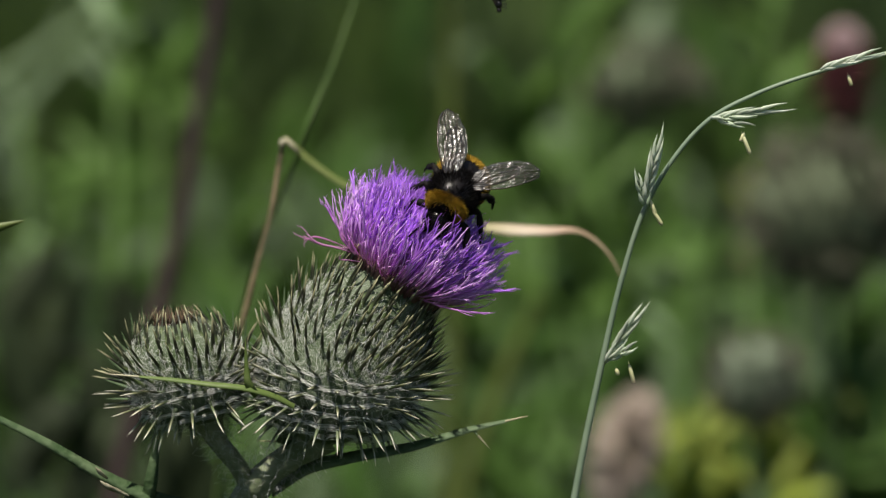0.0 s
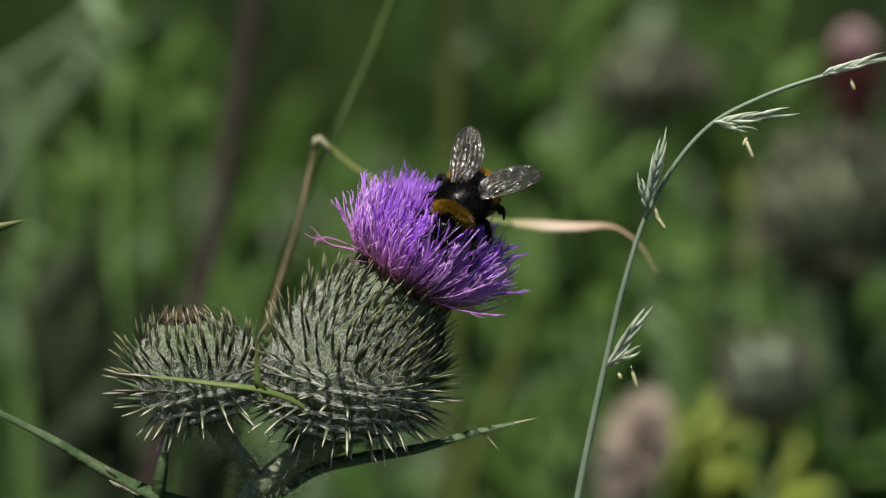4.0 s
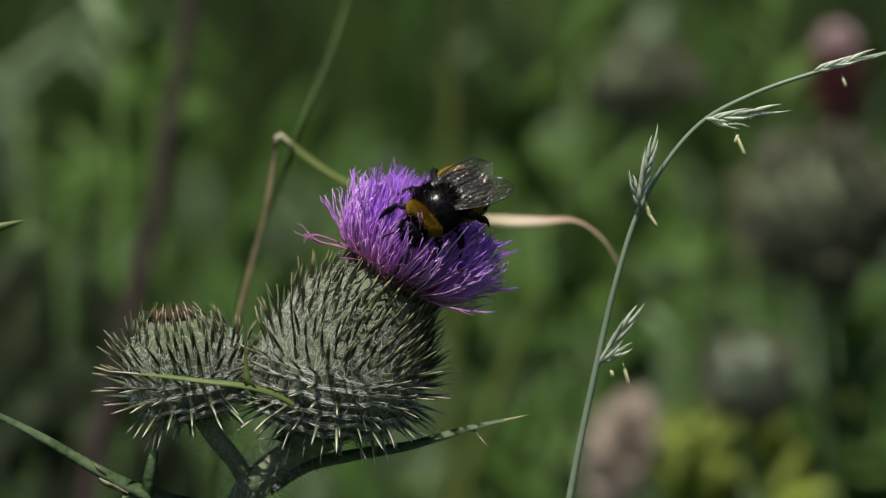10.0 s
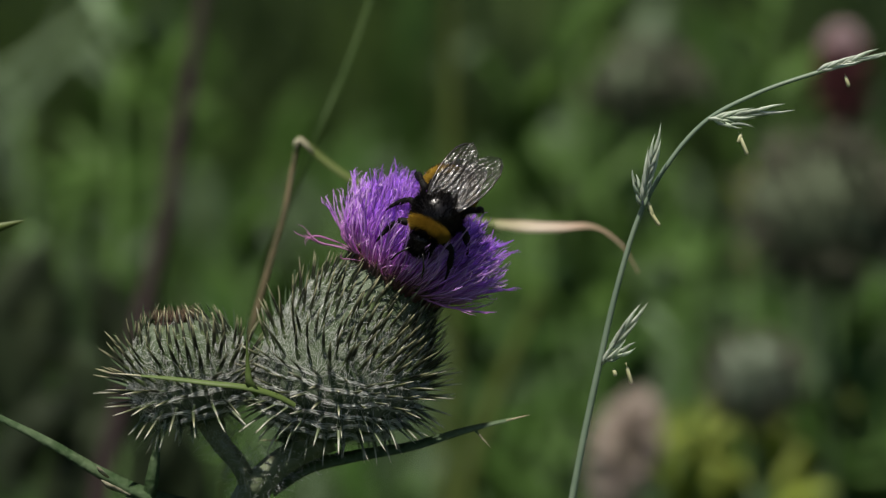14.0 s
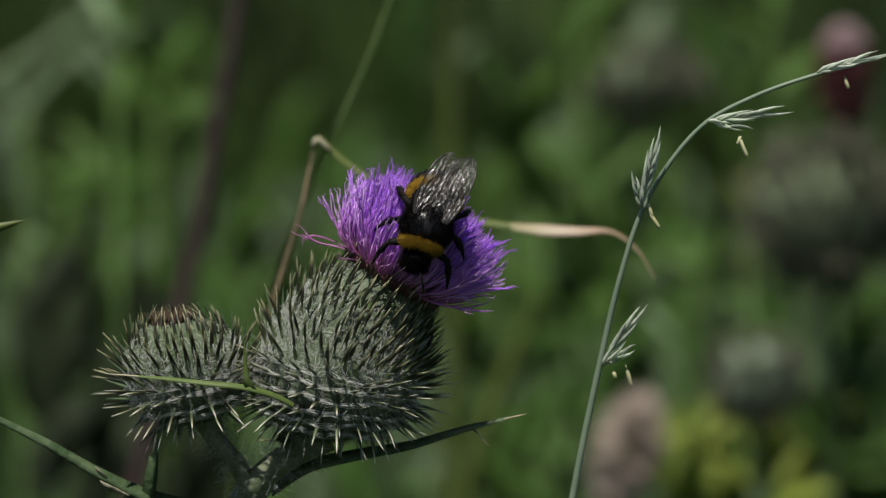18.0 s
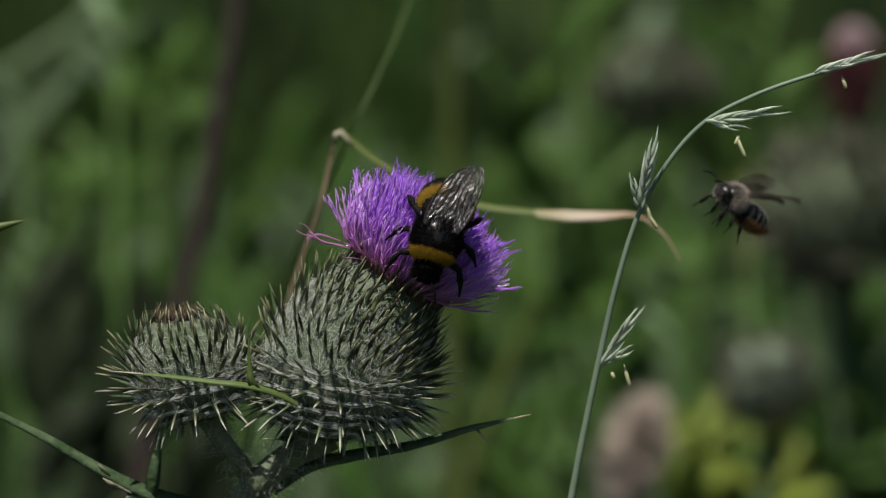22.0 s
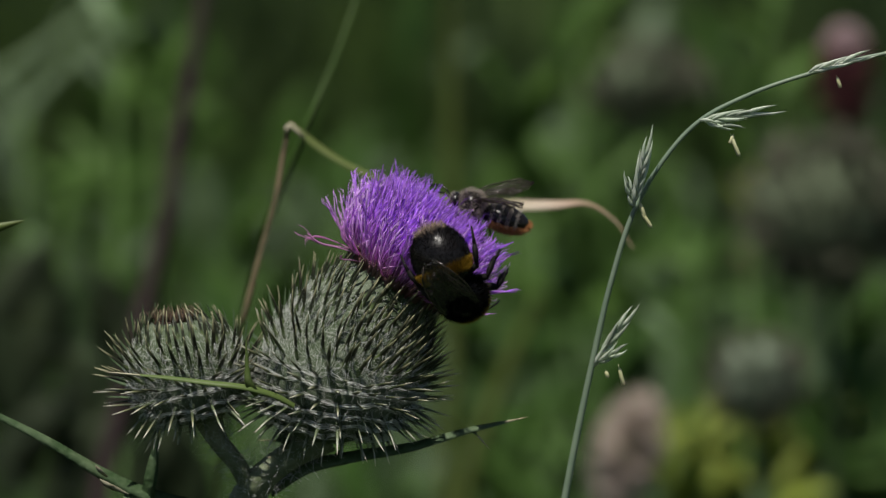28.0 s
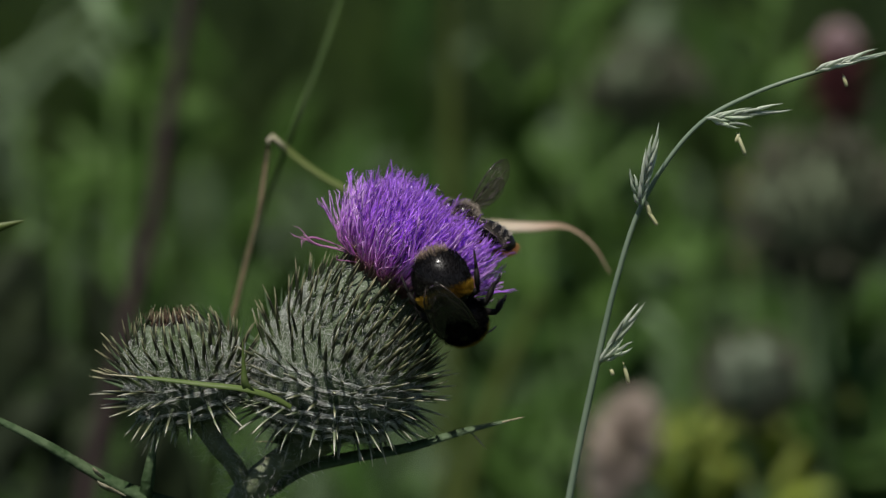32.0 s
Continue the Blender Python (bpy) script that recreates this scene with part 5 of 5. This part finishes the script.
BENT_Z = [-0.00, -0.14, -0.00, -0.59, -0.29, 0.44, 0.30, 0.30, 0.15, -1.03, -1.62, 1.18, 2.21, 0.74, 0.60, 2.21, 1.63, 0.74, 1.63, 1.92, 0.78, 0.11, 0.88, 1.17, 0.59, 0.01, 0.59, 0.60, 0.30, -0.14, 0.15, -0.44, -2.65, -0.73, 0.30, 0.44, -0.00, -0.14, 1.33, 1.63, 1.18, 2.80, 3.10, 0.44, -0.59, 1.18, 2.36, 2.51, 1.04, 0.60, 1.04, 1.04, 0.44, 0.74, 0.74, 0.44]
DOCK_X = [-0.0, 0.2, 1.0, 1.0, -0.2, 4.2, 8.2, 7.0, 11.8, 11.0, 4.6, -4.9, -6.8, -4.2, -1.5, -1.3, -2.5, -6.1, -7.4, -6.1, -2.3, -0.9, -2.1, -4.9, -5.3, -3.4, 0.2, -0.4, -1.9, 2.7, 4.8, 5.5, 5.5, 5.5, 4.6, 5.5, 5.5, 4.2, 4.8, 5.1, 3.8, 2.7, 2.1, 1.5, -0.6, -1.9, -1.3, -3.4, -4.2, -5.3, -5.7, -5.1, -3.6, -3.6, -5.9, -6.5]
CLOVER_X = [0.0, 0.0, -0.2, -0.5, 0.8, 0.3, -0.2, 2.6, 3.7, 3.1, 1.8, -0.2, -1.5, -1.6, 0.0, 0.8, 0.0, -1.6, -2.6, -2.6, -1.1, -1.0, -0.5, -1.1, -1.5, -0.2, 1.1, 1.6, 0.3, -0.2, 0.3, 2.6, 1.3, -0.6, 1.8, 4.2, 1.3, -0.5, 2.6, 3.7, 1.3, 1.3, 1.1, 1.3, -0.2, -0.6, -0.6, 0.5, -1.1, -2.6, -1.5, -1.0, -1.1, -2.1, -1.6, -1.0]


# the bent leaf's own turn, in degrees from how it hangs at the start
BLADE_T = [0, 0.5, 1, 5.5, 6, 6.5, 7, 7.5, 8, 8.5, 9, 10, 11, 12, 13, 14, 16.5, 17, 18, 18.5, 19, 19.5, 20, 20.5, 21, 21.5, 22, 22.5, 23, 23.5, 28, 29, 30, 31, 32]
BLADE_TURN = [0, 1.1, 0.7, -1.2, -0.4, -0.7, -1.0, -2.0, -1.6, -2.0, -2.8, -1.2, -1.1, -0.8, -2.7, -0.8, -0.3, -0.6, 0.3, 3.0, -3.3, 2.0, -1.5, -2.7, 0, 2.5, -1.6, 0.8, -0.9, 0.7, -2.5, -0.2, -0.4, 0.2, -0.3]


def sway(t, pivot, xs, zs, turns):
    """The wind's shift and turn of a plant about a pivot at t seconds."""
    c = V(pivot)
    d = Vector((np.interp(t, TIMES, xs), 0, np.interp(t, TIMES, zs))) / 1000
    return Matrix.Translation(c + d) @ Matrix.Rotation(radians(float(np.interp(t, TIMES, turns))), 4, "Y") @ Matrix.Translation(-c)


def thistle_sway(t):
    return sway(t, (-22.8, 0.0, -20.9), THISTLE_X, THISTLE_Z, THISTLE_TURN)


def facing(p, forward, up):
    """A pose at p (millimetres about the heads) that looks forward with its back towards up."""
    f = Vector(forward).normalized()
    u = Vector(up)
    u = (u - f * u.dot(f)).normalized()
    return Matrix.Translation(V(p)) @ Matrix((f, u.cross(f), u)).transposed().to_4x4()


def between(rows, t):
    """The pose at t among rows of time, place, forward and up."""
    ts = [q[0] for q in rows]
    mix = lambda k: [float(np.interp(t, ts, [q[k][i] for q in rows])) for i in range(3)]
    return facing(mix(1), mix(2), mix(3))


BEE_ROWS = [
    (0, (1.6, -7, 9.7), (-0.41, -0.68, -0.61), (0.26, -0.73, 0.63)),
    (1, (2.0, -7, 9.6), (-0.35, -0.79, -0.50), (0.31, -0.60, 0.73)),
    (2, (2.2, -8, 9.6), (-0.42, -0.59, -0.69), (0.23, -0.80, 0.55)),
    (3, (1.4, -8, 8.5), (-0.38, -0.71, -0.60), (0.25, -0.70, 0.67)),
    (3.5, (1.4, -8, 8.5), (-0.38, -0.71, -0.60), (0.25, -0.70, 0.67)),
    (5.5, (0.0, -9, 8.7), (-0.65, -0.55, -0.63), (0.02, -0.83, 0.56)),
    (6, (0.0, -9, 8.7), (-0.65, -0.55, -0.63), (0.02, -0.83, 0.56)),
    (7, (0.5, -9, 8.4), (-0.63, -0.72, -0.50), (0.27, -0.77, 0.58)),
    (8, (0.6, -10, 9.2), (-0.68, -0.61, -0.46), (0.26, -0.77, 0.58)),
    (9, (-1.3, -11, 8.2), (-0.68, -0.41, -0.63), (-0.00, -0.86, 0.51)),
    (10, (-1.0, -11, 7.9), (-0.72, -0.42, -0.58), (0.07, -0.87, 0.48)),
    (11, (-1.5, -11, 6.4), (-0.58, -0.55, -0.69), (0.06, -0.87, 0.49)),
    (12, (-1.4, -12, 5.7), (-0.56, -0.47, -0.75), (0.07, -0.92, 0.38)),
    (13, (-1.2, -13, 6.1), (-0.45, -0.52, -0.80), (0.02, -0.90, 0.45)),
    (14, (-1.1, -13, 7.3), (-0.48, -0.47, -0.80), (0.12, -0.93, 0.34)),
    (14.5, (-1.1, -13, 7.3), (-0.48, -0.47, -0.80), (0.12, -0.93, 0.34)),
    (16.5, (-2.1, -14, 6.0), (-0.23, -0.32, -0.92), (0.09, -0.95, 0.31)),
    (17, (-2.1, -14, 6.0), (-0.23, -0.32, -0.92), (0.09, -0.95, 0.31)),
    (18, (-2.4, -15, 5.1), (-0.30, -0.36, -0.89), (0.11, -0.93, 0.34)),
    (19, (-1.8, -15, 6.3), (-0.42, -0.34, -0.84), (0.10, -0.94, 0.33)),
    (20, (-1.7, -16, 5.4), (-0.47, -0.28, -0.84), (0.02, -0.95, 0.31)),
    (21, (-1.9, -16, 5.7), (-0.35, -0.29, -0.89), (0.11, -0.96, 0.27)),
    (22, (-1.5, -16, 3.7), (-0.28, -0.32, -0.90), (0.08, -0.95, 0.31)),
    (23, (-1.1, -17, 4.5), (-0.30, -0.11, -0.95), (0.01, -0.99, 0.11)),
    (24, (-0.5, -17, 3.7), (-0.08, -0.15, -0.99), (0.18, -0.97, 0.13)),
    (25, (1.1, -18, 3.7), (0.27, -0.19, -0.94), (0.19, -0.95, 0.25)),
    (25.3, (3.0, -18, 0.7), (0.39, 0.02, -0.92), (0.27, -0.96, 0.09)),
    (25.5, (3.3, -18, 0.1), (0.39, 0.09, -0.91), (0.44, -0.89, 0.10)),
    (27.5, (3.0, -18, -5.6), (0.42, 0.71, -0.55), (0.17, -0.69, -0.70)),
    (28, (2.8, -18, -4.9), (0.42, 0.73, -0.53), (0.17, -0.67, -0.72)),
    (29, (2.3, -18, -6.9), (0.42, 0.73, -0.53), (0.16, -0.67, -0.72)),
    (30, (4.6, -17, -8.9), (0.42, 0.73, -0.53), (0.20, -0.68, -0.70)),
    (31, (2.9, -17, -8.7), (0.36, 0.74, -0.56), (0.09, -0.66, -0.74)),
    (32, (3.2, -17, -8.8), (0.37, 0.74, -0.56), (0.15, -0.66, -0.72)),
]
# the second bee: places in the air, then on the flower
CUTTER_AIR = [
    (0, (900, 700, 60), (-0.9, -0.3, 0.1), (0, 0, 1)),
    (19, (700, 500, 60), (-0.9, -0.3, 0.1), (0, 0, 1)),
    (21.2, (160, 90, 40), (-0.9, -0.3, -0.1), (0, -0.2, 1)),
    (21.8, (52.1, 30, 7.1), (-0.7, -0.5, 0.35), (0.2, -0.3, 1)),
    (22.0, (47.4, 20, 5.6), (-0.6, -0.6, 0.55), (0.2, -0.3, 1)),
    (22.3, (52.0, 6, 3.8), (-0.85, -0.2, 0.38), (0.1, -0.25, 1)),
    (22.6, (43.7, 4, 3.9), (-0.9, -0.2, 0.22), (0.1, -0.25, 1)),
    (22.8, (31.2, 2, 5.3), (-0.9, -0.2, 0.25), (0.1, -0.25, 1)),
    (23.0, (24.1, 0, 7.2), (-0.88, -0.2, 0.40), (0.1, -0.25, 1)),
    (23.2, (19.5, 4, 7.6), (-0.95, -0.1, 0.22), (0.1, -0.25, 1)),
    (23.4, (12.8, 6, 8.4), (-0.97, -0.05, 0.10), (0.1, -0.25, 1)),
    (23.6, (6.4, 5, 8.9), (-0.93, 0.0, 0.20), (0.1, -0.4, 1)),
    (23.8, (4.6, 1, 8.4), (-0.70, 0.1, 0.60), (0.3, -0.7, 0.6)),
]
CUTTER_ROWS = [
    (24, (6.0, -4, 9.0), (-0.55, 0.1, 0.75), (0.5, -0.7, 0.5)),
    (24.5, (6.4, -4, 8.0), (-0.60, 0.1, 0.70), (0.4, -0.6, 0.6)),
    (25, (4.4, -3, 7.1), (-0.75, 0.1, 0.55), (0.3, -0.4, 0.9)),
    (25.5, (2.8, 0, 7.3), (-0.80, 0.1, 0.45), (0.2, -0.3, 0.95)),
    (27.5, (3.6, 6, 7.4), (-0.82, 0.1, 0.45), (0.2, -0.3, 0.95)),
    (28, (4.5, 6, 6.5), (-0.92, 0.1, 0.28), (0.1, -0.25, 1)),
    (29, (4.5, 6, 6.0), (-0.94, 0.1, 0.22), (0.1, -0.25, 1)),
    (30, (4.5, 6, 4.9), (-0.88, 0.1, 0.36), (0.1, -0.35, 1)),
    (31, (3.7, 6, 5.4), (-0.80, 0.1, 0.48), (0.15, -0.45, 0.9)),
    (32, (3.9, 6, 4.7), (-0.82, 0.1, 0.48), (0.15, -0.45, 0.9)),
]
FLY_ROWS = [
    (0, (8.6, -20, 41.0), (0.1, -0.2, -1), (-1, 0, 0.1)),
    (0.2, (8.6, -20, 39.5), (0, -0.2, -1), (-1, 0, 0)),
    (0.4, (7.7, -15, 38.1), (-1, -0.2, -0.2), (0, 0, 1)),
    (0.6, (-2.1, 0, 36.4), (-1, 0, 0), (0, 0, 1)),
    (1.0, (-24.8, 30, 34.4), (-1, 0.1, -0.1), (0, 0, 1)),
    (1.2, (-33.9, 30, 32.7), (-0.9, 0, -0.4), (-0.3, 0, 1)),
    (1.4, (-39.8, 25, 28.9), (-0.5, 0, -0.8), (-0.7, 0, 0.5)),
    (1.6, (-42.4, 20, 22.5), (-0.05, 0, -1), (-1, 0, 0)),
    (1.8, (-37.5, 30, 11.8), (0.5, 0.1, -0.8), (-0.8, 0, -0.4)),
    (2.1, (-22.8, 120, -5.4), (0.8, 0.5, -0.3), (-0.3, 0, 1)),
    (2.6, (-24.0, 400, -53.5), (0.3, 1, -0.1), (0, 0, 1)),
    (5, (60, 1500, -250), (0.3, 1, 0), (0, 0, 1)),
    (32, (400, 3000, -250), (0.3, 1, 0), (0, 0, 1)),
]


def wing_rows(rows, root, sd, lag, skew=((0, 0), (32, 0))):
    """Rows for one wing: time, degrees out from the tail, degrees up, and its twist where it is not 12; skew swings both wings to one side."""
    swing = lambda t: sd * float(np.interp(t, [q[0] for q in skew], [q[1] for q in skew]))
    return [(t, Matrix.Translation(Vector(root) / 1000) @ Matrix.Rotation(radians(-sd * (out + lag + swing(t))), 4, "Z") @ Matrix.Rotation(radians(up), 4, "Y")
             @ Matrix.Rotation(radians((twist[0] if twist else 12) * sd), 4, "X")) for t, out, up, *twist in rows]


SKEW = ((0, 8), (3.5, 8), (5.5, 10), (7, 5), (8.5, 15), (10, 17), (12, 8), (14, 10), (18, 8), (20, 14), (23, 11), (24, 0), (32, 0))


def motions():
    ticks = [i * 0.5 for i in range(65)]
    walk(thistle, [(t, thistle_sway(t) @ Matrix.Translation(TH_O)) for t in ticks])
    walk(grass, [(t, sway(t, (34.6, 0.0, 4.0), GRASS_X, GRASS_Z, GRASS_TURN) @ Matrix.Translation(GR_O)) for t in ticks])
    bend_mm = ((BEND - Vector((0, 0, ZC))) * 1000)[:]
    walk(bent, [(t, sway(t, bend_mm, BENT_X, BENT_Z, [0.4 * x for x in BENT_X]) @ Matrix.Translation(BG_O)) for t in ticks])
    walk(dry, [(t, Matrix.Translation(BEND - BG_O) @ Matrix.Rotation(radians(float(np.interp(t, BLADE_T, BLADE_TURN)) - 0.4 * float(np.interp(t, TIMES, BENT_X))), 4, "Y")) for t in ticks])
    zero = [0] * len(TIMES)
    walk(dock, [(t, sway(t, (0, 470, 0), DOCK_X, zero, zero) @ Matrix.Translation(DK_O)) for t in ticks])
    for ob, k in ((red_clover, 1.0), (far_a, 0.95), (far_b, 0.9), (far_c, 0.9), (withered, 0.9), (blades[0], 2.5), (blades[1], 2.0), (blades[2], 2.2), (blades[3], 2.4)):
        o = ob.location.copy()
        walk(ob, [(t, sway(t, (0, 500, 0), [k * x for x in CLOVER_X], zero, zero) @ Matrix.Translation(o)) for t in ticks])
    fine = [i * 0.25 for i in range(129)]
    walk(bee, [(t, thistle_sway(t) @ between(BEE_ROWS, t)) for t in fine])
    walk(cutter, [(q[0], facing(*q[1:])) for q in CUTTER_AIR] + [(t, thistle_sway(t) @ between(CUTTER_ROWS, t)) for t in fine if t >= 24])
    walk(fly, [(q[0], facing(*q[1:])) for q in FLY_ROWS])
    spread_rows = [(0, 38, 10), (2, 36, 10), (3, 32, 10), (3.5, 30, 9), (5.5, 16, -4), (7, 19, -4), (8, 13, -8), (9, 6, -12), (11, 6, -6), (13, 5, 0), (14, 5, 2), (17, 2, 3), (19, -2, 4), (23, -6, 4), (24.5, -7, 3), (25.5, -6, 0), (27.5, -6, -8), (28, -6, -8), (32, -6, -8)]
    for f, h, sd in bee_wings:
        walk(f, wing_rows(spread_rows, (-1.0, 2.4 * sd, 2.7), sd, 0, SKEW))
        walk(h, wing_rows(spread_rows, (-1.7, 2.3 * sd, 2.4), sd, -7, SKEW))
    beat = [(21.4 + 0.02 * i, (22, 88)[i % 2], (38, 8)[i % 2]) for i in range(117)]
    air_rows = [(0, 60, 20), (21.3, 60, 20)] + beat + [(24, 18, 48), (24.6, 22, 40), (25, 28, 34), (25.6, 28, 32), (27.5, 28, 18), (28, 30, 25), (30, 28, 25)]
    last_rows = {1: [(30.5, 28, 22, 18), (31, 26, 16, 30), (32, 28, 16, 30)], -1: [(30.5, 50, 32), (31, 84, 40), (32, 88, 46)]}
    for f, h, sd in cutter_wings:
        walk(f, wing_rows(air_rows + last_rows[sd], (-0.3, 1.6 * sd, 1.8), sd, 0))
        walk(h, wing_rows(air_rows + last_rows[sd], (-0.9, 1.5 * sd, 1.5), sd, -7))


motions()
